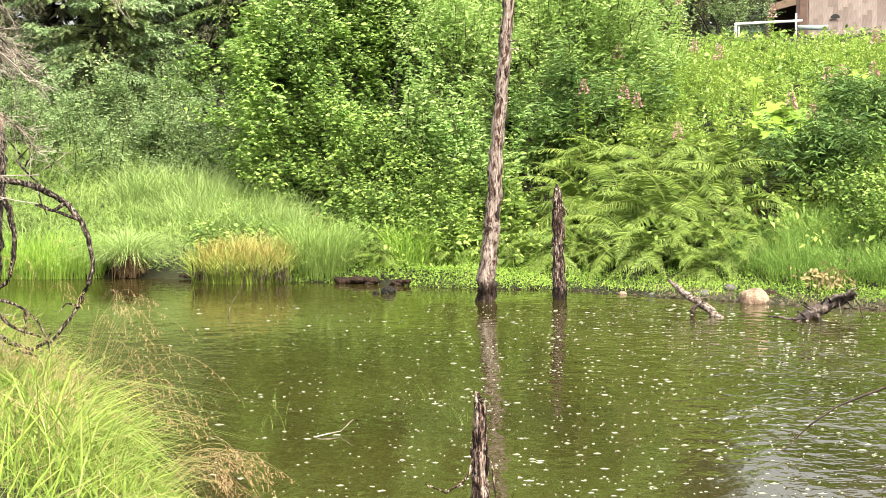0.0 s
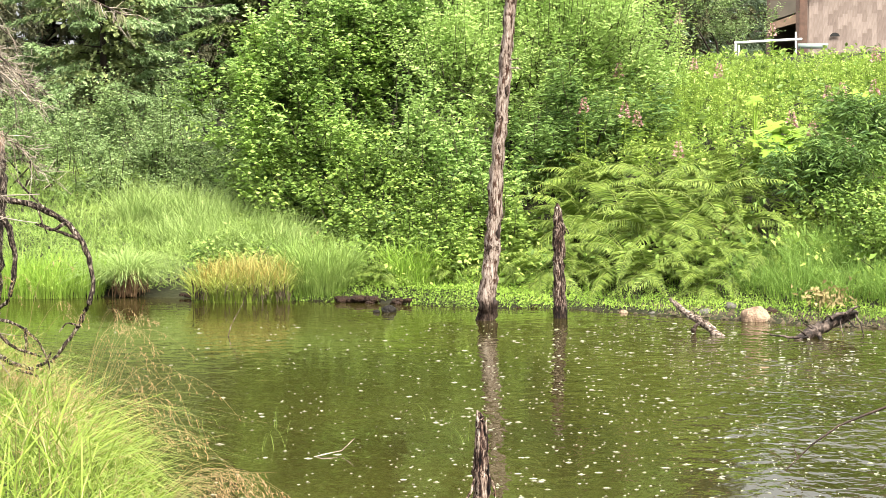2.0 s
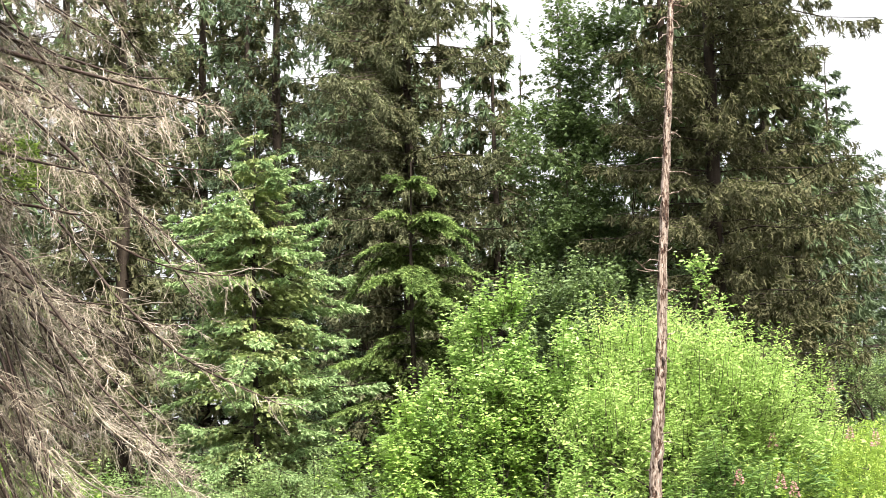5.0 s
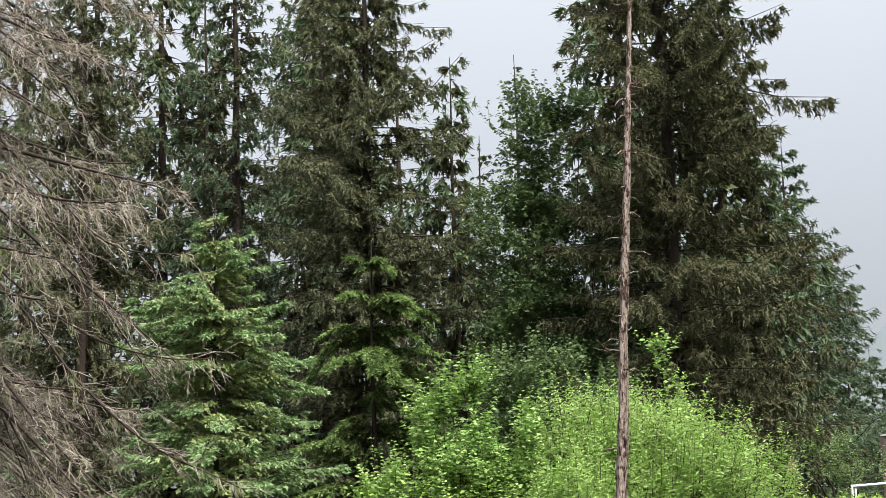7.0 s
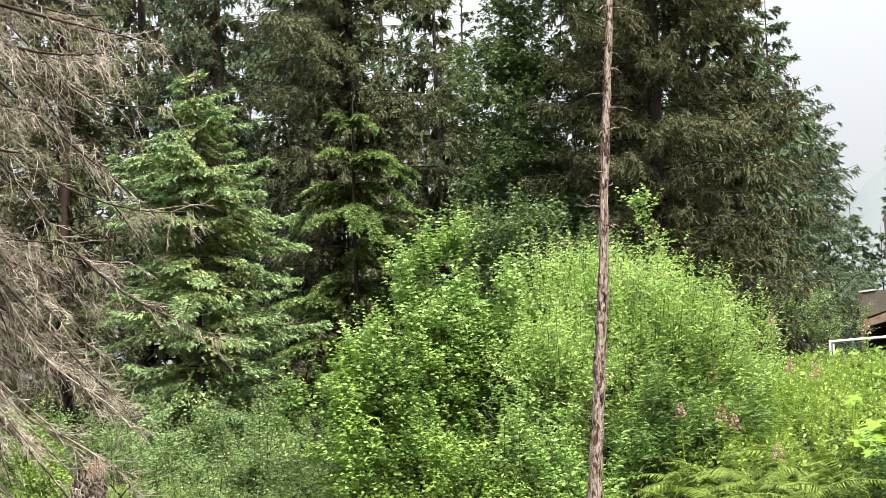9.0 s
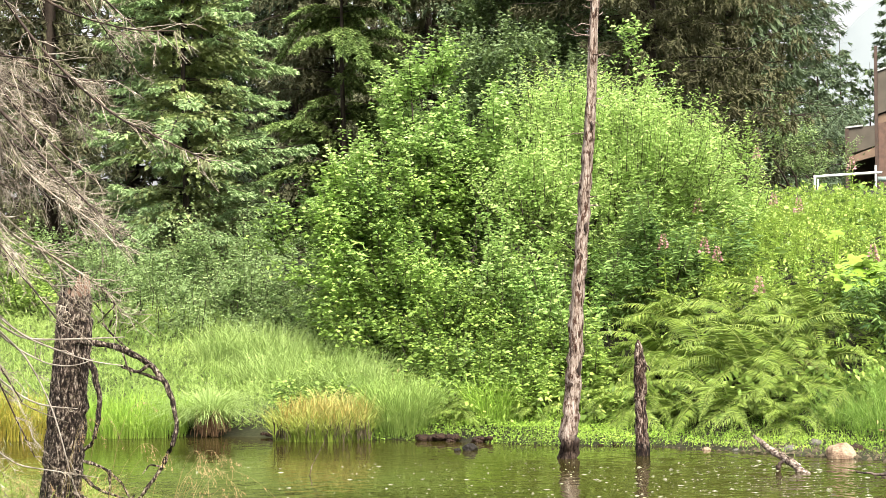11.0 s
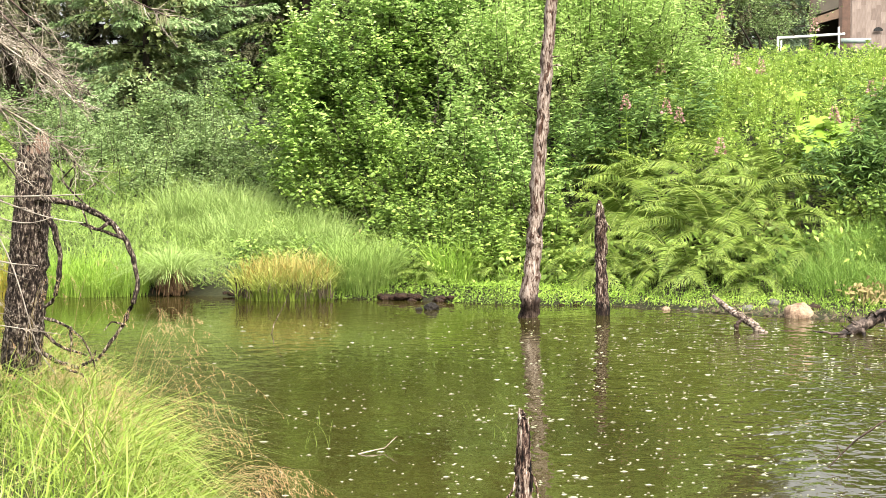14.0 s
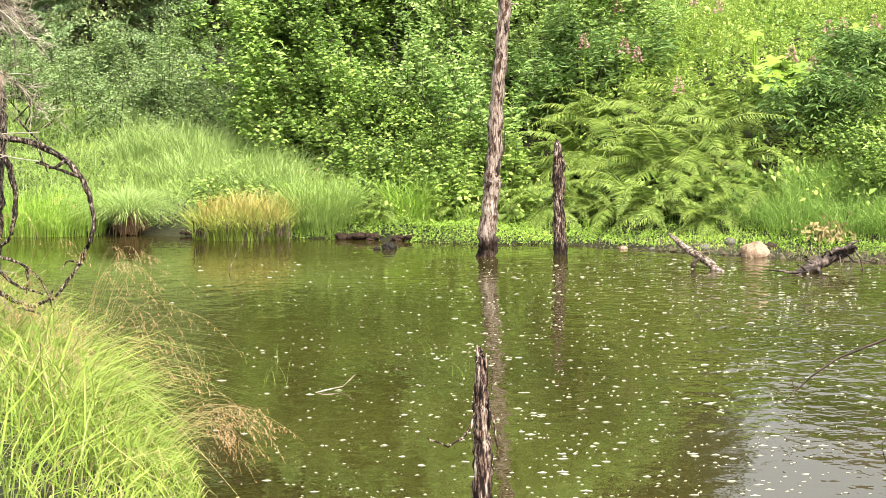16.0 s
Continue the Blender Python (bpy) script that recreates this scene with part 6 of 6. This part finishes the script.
    across = [([(-2.90, 10.20, 1.73), (-2.74, 10.20, 1.72), (-2.55, 10.20, 1.72), (-2.25, 10.20, 1.73)], 0.0105, M_PALETWIG, 0, 0),
             ([(-2.90, 10.20, 1.77), (-2.71, 10.20, 1.69), (-2.55, 10.20, 1.63), (-2.42, 10.20, 1.59), (-2.26, 10.20, 1.57)], 0.008, M_PALETWIG, 2, 0),
             ([(-2.90, 10.20, 1.68), (-2.78, 10.20, 1.63), (-2.71, 10.20, 1.59), (-2.62, 10.20, 1.57), (-2.52, 10.20, 1.57), (-2.42, 10.20, 1.61)], 0.008, M_PALETWIG, 2, 0),
             ([(-2.91, 10.20, 1.44), (-2.78, 10.20, 1.37), (-2.68, 10.20, 1.34), (-2.52, 10.20, 1.33)], 0.01, M_PALETWIG, 4, 0),
             ([(-2.91, 10.20, 1.40), (-2.76, 10.20, 1.32), (-2.57, 10.20, 1.25)], 0.007, M_GREYTWIG, 3, 0)]
    down = [([(-2.86, 10.20, 1.68), (-2.81, 10.20, 1.62), (-2.74, 10.20, 1.50), (-2.67, 10.20, 1.35), (-2.62, 10.20, 1.19), (-2.58, 10.20, 1.03), (-2.54, 10.20, 0.86), (-2.43, 10.20, 0.71)], 0.008, M_PALETWIG, 4, 0),
             ([(-2.91, 10.20, 1.02), (-2.79, 10.20, 1.00), (-2.59, 10.20, 0.97), (-2.40, 10.20, 0.94)], 0.007, M_PALETWIG, 3, 0),
             ([(-2.90, 10.20, 1.79), (-2.81, 10.20, 1.74), (-2.71, 10.20, 1.70)], 0.012, M_GREYTWIG, 3, 0)]
    for pts, rad, mat, count, beards in reach + over + across + down:
        c = np.asarray(pts) - g3
        if c[0][0] > 0.3:
            c = np.concatenate([[[0.05, 0.0, c[0][2] + 1.0], [0.25, 0.35 * c[0][1], c[0][2] + 0.55]], c])
        k = np.linspace(0, len(c) - 1, 3 * len(c))
        c = np.stack([np.interp(k, np.arange(len(c)), c[:, d]) for d in range(3)], 1)
        for _ in range(3):
            c[1:-1] = (c[:-2] + 2 * c[1:-1] + c[2:]) / 4
        s = np.linspace(0, 1, len(c))
        limb, twigs, beard = Bag(), Bag(), Bag()
        tube(limb, c, np.linspace(rad * 0.9, rad * 0.3, len(c)), 5, cap=False)
        o = part("limb", limb, mat, root)
        for _ in range(count):
            f = rng.uniform(0.3, 1.0)
            p = np.array([np.interp(f, s, c[:, d]) for d in range(3)])
            d = unit(np.array([rng.uniform(0.0, 1.2), rng.normal() * 0.5, rng.uniform(-0.9, 0.25)]))
            L = rng.uniform(0.07, 0.24) * (1.0 if count > 10 else 0.5)
            q = [p, p + d * L * 0.5 + rng.normal(size=3) * 0.01, p + d * L + [0, 0, -0.12 * L]]
            tube(twigs, q, (0.0032, 0.0025, 0.0014), 3, cap=False)
            for _ in range(2):
                t = rng.uniform(0.3, 0.9)
                tube(twigs, [p + d * L * t, p + d * L * t + unit(d + rng.normal(size=3) * 0.6) * L * 0.4], (0.0022, 0.0011), 3, cap=False)
        tagged(part("twig_spray", twigs, M_BROWNTWIG, o, "fine grey-brown dead twigs"), kind="stuff")
        for _ in range(beards):
            f = rng.choice([rng.uniform(0.45, 0.7), rng.uniform(0.86, 1.0)])
            p = np.array([np.interp(f, s, c[:, d]) for d in range(3)])
            w = 16
            bb = p + rng.normal(size=(w, 3)) * [0.014, 0.014, 0.008]
            leaves(beard, bb, rng.normal(size=(w, 3)) * 0.2 + [0.15, 0, -1], rng.normal(size=(w, 3)), rng.uniform(0.03, 0.08, w), rng.uniform(0.0025, 0.0055, w), 0.3)
        if beard.n:
            tagged(part("lichen", beard, M_LICHEN, o, "pale yellow-grey beard lichen"), kind="stuff")
    # a clump of yellow-green moss, built from small leaves
    w = 1800
    p = np.array([0.55, -0.3, 3.35]) + rng.normal(size=(12, 3))[rng.integers(12, size=w)] * [0.10, 0.10, 0.08] + rng.normal(size=(w, 3)) * 0.03
    leaves(moss_bag, p, rng.normal(size=(w, 3)) + [0.3, 0, 0], rng.normal(size=(w, 3)), rng.uniform(0.03, 0.06, w), rng.uniform(0.006, 0.012, w), 0.2)
    part("moss_clump", moss_bag, M_FERN, root, "yellow-green moss clump")


build_dead_spruce()


# ---- near bank ----
def build_near_grass():
    rng = np.random.default_rng(131)
    b, seeds, stalks = Bag(), Bag(), Bag()
    n = 17000
    x = rng.uniform(-5.0, -1.05, n)
    y = np.interp(x, NEAR_X, NEAR_Y) - np.abs(rng.normal(size=n)) * 1.6 + 0.15
    ok = (y > 5.5)
    x, y = x[ok], y[ok]
    n = len(x)
    p = np.stack([x, y, np.maximum(ground_z(x, y), -0.05)], 1)
    lodged = rng.random(n) < 0.62
    lean = rng.normal(size=(n, 2)) * np.where(lodged, 1.35, 0.7)[:, None] + np.where(lodged, 0.30, 0.12)[:, None] * [1.0, -0.2]
    edge = np.interp(x, NEAR_X, NEAR_Y) - y
    lean[:, 0] = np.clip(lean[:, 0], -1.8, np.interp(edge, [0.0, 0.4, 1.0], [0.15, 0.5, 1.3]))
    tall = rng.uniform(0.26, 0.66, n) * np.interp(y, [8.5, 10.5], [1.0, 0.8]) * np.interp(edge, [-0.1, 0.7], [0.45, 1.0]) * np.interp(x, [-1.7, -1.3], [1.0, 0.5])
    tall *= np.clip(0.95 + 0.75 * np.array([noise.noise((q * 2.3, r * 1.2, 33)) for q, r in zip(x, y)]), 0.5, 1.5)
    wide = rng.uniform(0.003, 0.0105, n)
    dry = rng.random(n) < 0.13
    blades(b, p[~dry], tall[~dry], lean[~dry], wide[~dry], rng, 0.9)
    hay = Bag()
    blades(hay, p[dry], tall[dry] * 1.1, lean[dry] * 1.3, wide[dry] * 0.6, rng, 0.9)
    root = tagged(part("near_grass", b, M_NEARGRASS, None, "long bright green bank grass with reddish seed heads"), category="grass", kind="stuff")
    spots = [(rng.uniform(-3.6, -1.7), None, rng.uniform(0, 6.28)) for _ in range(420)]

    def plume(c, w):
        """A thin arching stalk with spikelets that hang from its last third."""
        s = np.linspace(0, 1, len(c))
        tube(stalks, c, np.linspace(0.0014, 0.0006, len(c)), 3, cap=False)
        # short drooping side shoots, each with a few spikelets, longest low on the panicle
        shoots = 9
        g = rng.uniform(0.55, 1.0, shoots)
        hung = np.repeat((1.1 - g)[:, None] * rng.uniform(0.06, 0.15, (shoots, 1)), 3, 1) * (rng.normal(size=(shoots, 3)) * 0.5 + unit(c[-1] - c[-3]) * 0.7 + [0, 0, -0.7])
        i = rng.integers(shoots, size=w)
        u = rng.random((w, 1))
        f = g[i]
        q = np.stack([np.interp(f, s, c[:, d]) for d in range(3)], 1) + hung[i] * u
        ax = unit(hung[i]) + rng.normal(size=(w, 3)) * 0.3 + [0, 0, -0.3]
        leaves(seeds, q, ax, rng.normal(size=(w, 3)), rng.uniform(0.007, 0.018, w), rng.uniform(0.0014, 0.0028, w), 0.2)

    for xx, yy, a in spots:
        if yy is None:
            yy = float(np.interp(xx, NEAR_X, NEAR_Y)) - 0.35 - abs(rng.normal()) * 1.1
        z0 = max(ground_at(xx, yy), 0)
        H = rng.uniform(0.42, 0.68)
        r = rng.uniform(0.25, 0.7)
        s = np.linspace(0, 1, 8)
        c = np.stack([xx + math.cos(a) * r * H * s ** 1.7, yy + math.sin(a) * r * H * s ** 1.7, z0 + H * (s - (0.25 + 0.5 * r) * s ** 3.2)], 1)
        plume(c, 46)
    # bunches of plumes that arch out over the water: foot, crest and tip
    for foot, crest, tip, count, spread in (((-2.09, 10.6, 0.40), (-1.93, 10.6, 0.92), (-1.74, 10.6, 0.76), 14, 0.10), ((-1.94, 10.0, 0.38), (-1.71, 10.0, 0.74), (-1.53, 10.0, 0.52), 15, 0.09), ((-1.38, 8.9, 0.24), (-1.16, 8.9, 0.37), (-0.98, 8.9, 0.20), 34, 0.06), ((-1.66, 9.4, 0.30), (-1.46, 9.4, 0.52), (-1.30, 9.4, 0.36), 10, 0.08), ((-2.6, 10.5, 0.45), (-2.5, 10.5, 0.92), (-2.36, 10.5, 0.80), 16, 0.14)):
        for _ in range(count):
            j = rng.normal(size=3) * spread
            p0, p1, p2 = np.array(foot) + j * 0.8, np.array(crest) + j + rng.normal(size=3) * 0.04, np.array(tip) + j * 1.2 + rng.normal(size=3) * 0.06
            s = np.linspace(0, 1, 10)[:, None]
            k = 2 * p1 - (p0 + p2) / 2
            plume((1 - s) ** 2 * p0 + 2 * s * (1 - s) * k + s ** 2 * p2, 70)
    tagged(part("dry_grass", hay, M_STRAW, root, "straw-coloured dry blades"), kind="stuff")
    part("stalk_stand", stalks, M_STRAW, root, "thin straw-coloured stalks")
    part("seed_plume", seeds, M_SEED, root, "reddish feathery seed heads")


build_near_grass()


def build_rain():
    rng = np.random.default_rng(141)
    b = Bag()
    n = 2600
    y = 6.5 + 13.0 * rng.random(n) ** 1.15
    x = np.clip(rng.normal(size=n) * 0.12 + 0.10, -0.25, 0.28) * y
    ok = (y < shore(x) - 0.3) & (y > np.interp(x, NEAR_X, NEAR_Y) + 0.2)
    # flat pale flecks: rain splashes, and wave glints modelled as coloured dashes
    for a, c in zip(x[ok], y[ok]):
        r = rng.choice([0.0028, 0.0052, 0.011], p=[0.45, 0.42, 0.13]) * rng.uniform(0.7, 1.3)
        t = np.arange(7) * 2 * math.pi / 7
        w = rng.uniform(0.5, 1.3, 7)
        rim = np.stack([a + r * 2.3 * w * np.cos(t), c + r * 0.9 * w * np.sin(t), np.full(7, 0.001)], 1)
        b.add(np.concatenate([rim, [[a, c, 0.004 + 0.25 * min(r, 0.014)]]]), np.stack([np.arange(7), (np.arange(7) + 1) % 7, np.full(7, 7)], -1))
    stuff("splash_and_glint", b, M_FLECK, "pale raindrop splashes, bubbles and painted wave glints on the pond", "raindrops")


build_rain()


def water_weed(x, y, n, h, seed):
    """A few thin bent stems of pond weed standing out of the water."""
    rng = np.random.default_rng(seed)
    root = thing("water_weed", (x, y, 0), "sparse thin green pond weed standing in the water", "weed")
    for _ in range(n):
        p = np.array([rng.normal() * 0.07, rng.normal() * 0.07, -0.05])
        lean = rng.normal(size=2) * 0.25
        s = np.linspace(0, 1, 6)
        H = h * rng.uniform(0.5, 1.1)
        b = Bag()
        tube(b, np.stack([p[0] + lean[0] * H * s ** 2, p[1] + lean[1] * H * s ** 2, p[2] + H * (s - 0.12 * s ** 4)], 1), np.linspace(0.0016, 0.0007, 6), 3, cap=False)
        part("stem", b, M_GRASS, root)


for k, (x, y, n, h) in enumerate(((-1.05, 11.9, 6, 0.26), (-1.25, 12.8, 5, 0.20), (-1.55, 12.2, 7, 0.16), (-0.05, 13.0, 5, 0.20), (0.10, 12.2, 4, 0.22), (-1.75, 12.9, 6, 0.18))):
    water_weed(x, y, n, h, 150 + k)


# ---- house and white frame on the hill ----
def box(bag, x0, x1, y0, y1, z0, z1, skew=0.0):
    v = [(x, y, z + skew * (x - x0)) for x in (x0, x1) for y in (y0, y1) for z in (z0, z1)]
    bag.add(v, [[0, 1, 3, 2], [4, 6, 7, 5], [0, 4, 5, 1], [2, 3, 7, 6], [0, 2, 6, 4], [1, 5, 7, 3]])


def solid(name, dims, material, parent, label="", skew=0.0):
    b = Bag()
    box(b, *dims, skew)
    return part(name, b.mesh(name, flat=True), material, parent, label)


def prism(name, plan, low, high, material, parent, label=""):
    """A box in plan (x0, x1, y0, y1) whose bottom and top run from one height at x0 to another at x1."""
    x0, x1, y0, y1 = plan
    b = Bag()
    v = [(x, y, h[k]) for k, x in enumerate((x0, x1)) for y in (y0, y1) for h in (low, high)]
    b.add(v, [[0, 1, 3, 2], [4, 6, 7, 5], [0, 4, 5, 1], [2, 3, 7, 6], [0, 2, 6, 4], [1, 5, 7, 3]])
    return part(name, b.mesh(name, flat=True), material, parent, label)


def build_house():
    ox, oy, oz = 7.4, 42.0, ground_at(8, 42)
    root = thing("house", (ox, oy, oz), "brown timber house with deep roof fascias and pale siding", "house")
    root.rotation_euler[2] = -0.175
    z = -oz
    rng = np.random.default_rng(151)
    wall = prism("wall", (0.90, 4.6, 0.66, 6.0), (-0.6, -0.6), (5.30 + z, 6.6 + z), M_SIDING, root, "weathered pinkish shingle siding")
    # short staggered boards, each a little proud of the wall
    shapes = []
    for k in range(4):
        b = Bag()
        box(b, 0, 0.1095, 0.0, 0.02 - 0.003 * k, 0, 0.264)
        me = b.mesh("board", flat=True)
        me.materials.append(M_SIDING)
        shapes.append(me)
    for col in range(26):
        for row in range(10):
            x = 0.93 + col * 0.11
            zz = 3.55 + row * 0.265 + 0.08 * (col % 3)
            if zz + 0.26 < 5.30 + 0.36 * (x - 0.7):
                o = new("board", shapes[rng.integers(4)])
                o.parent = wall
                o.location = (x, 0.64 - 0.002 * rng.random(), zz + z)
    solid("wall", (0.1, 0.72, 1.6, 6.0, -0.6, 4.6 + z), M_POST, root, "shaded dark wall under the lower roof")
    solid("side_wall", (0.72, 0.895, 0.40, 6.0, -0.6, 5.24 + z), M_REDWALL, root, "red-brown timber wall beside the corner post")
    low = prism("roof", (0.0, 0.635, 0.2, 6.2), (4.50 + z, 4.70 + z), (5.11 + z, 5.17 + z), M_FASCIA, root, "dark grey-brown lower roof fascia")
    prism("roof_edge", (-0.02, 0.38, 0.16, 6.2), (5.115 + z, 5.155 + z), (5.15 + z, 5.19 + z), M_ROOFEDGE, low, "pale metal edge")
    prism("beam", (0.06, 0.635, 0.17, 0.4), (4.31 + z, 4.46 + z), (4.465 + z, 4.665 + z), M_BEAM, root, "brown timber beam")
    solid("post", (-0.02, 0.055, 0.12, 0.19, -0.5, 5.10 + z), M_POST, root)
    solid("post", (0.64, 0.715, 0.30, 0.58, -0.5, 7.0 + z), M_POST, root)
    prism("beam", (0.72, 4.6, 0.42, 0.60), (5.20 + z, 6.56 + z), (5.40 + z, 6.80 + z), M_BEAM, root, "brown timber beam")
    high = prism("roof", (0.72, 4.6, 0.36, 6.4), (5.44 + z, 6.84 + z), (6.4 + z, 7.8 + z), M_FASCIA, root, "dark grey-brown upper roof fascia")
    prism("roof_edge", (0.70, 4.6, 0.32, 6.4), (6.405 + z, 7.805 + z), (6.44 + z, 7.84 + z), M_ROOFEDGE, high, "pale metal edge")
    b = Bag()
    t = np.linspace(0, math.pi, 12)
    rim = np.stack([1.53 + 0.11 * np.cos(t), 0 * t + 0.59, 4.17 + z + 0.09 * np.sin(t)], 1)
    b.add(np.concatenate([[(1.53, 0.59, 4.17 + z)], rim]), np.stack([np.zeros(11, int), np.arange(1, 12), np.arange(2, 13)], -1))
    part("hatch", b, M_HOLE, root, "dark half-round opening")

    g = ground_at(6.3, 36)
    fr = thing("white_frame", (5.7, 36, g), "white painted pipe frame standing on the slope", "frame")
    for name, p0, p1, r in (("post", (0.02, 0, -0.1), (0.02, 0, 3.74 - g), 0.022), ("post", (1.2, 0, -0.1), (1.2, 0, 3.95 - g), 0.02), ("post", (0.18, 0.6, -0.1), (0.18, 0.6, 3.72 - g), 0.02), ("top_bar", (0.0, 0, 3.74 - g), (1.32, 0, 3.81 - g), 0.026)):
        b = Bag()
        tube(b, [p0, p1], (r, r), 8)
        part(name, b, M_WHITE, fr)
    nb = Bag()
    box(nb, 1.3, 1.9, 0.32, 0.33, 3.64 - g, 3.74 - g)
    part("netting", nb, M_TARP, fr, "faded blue-green netting")


build_house()
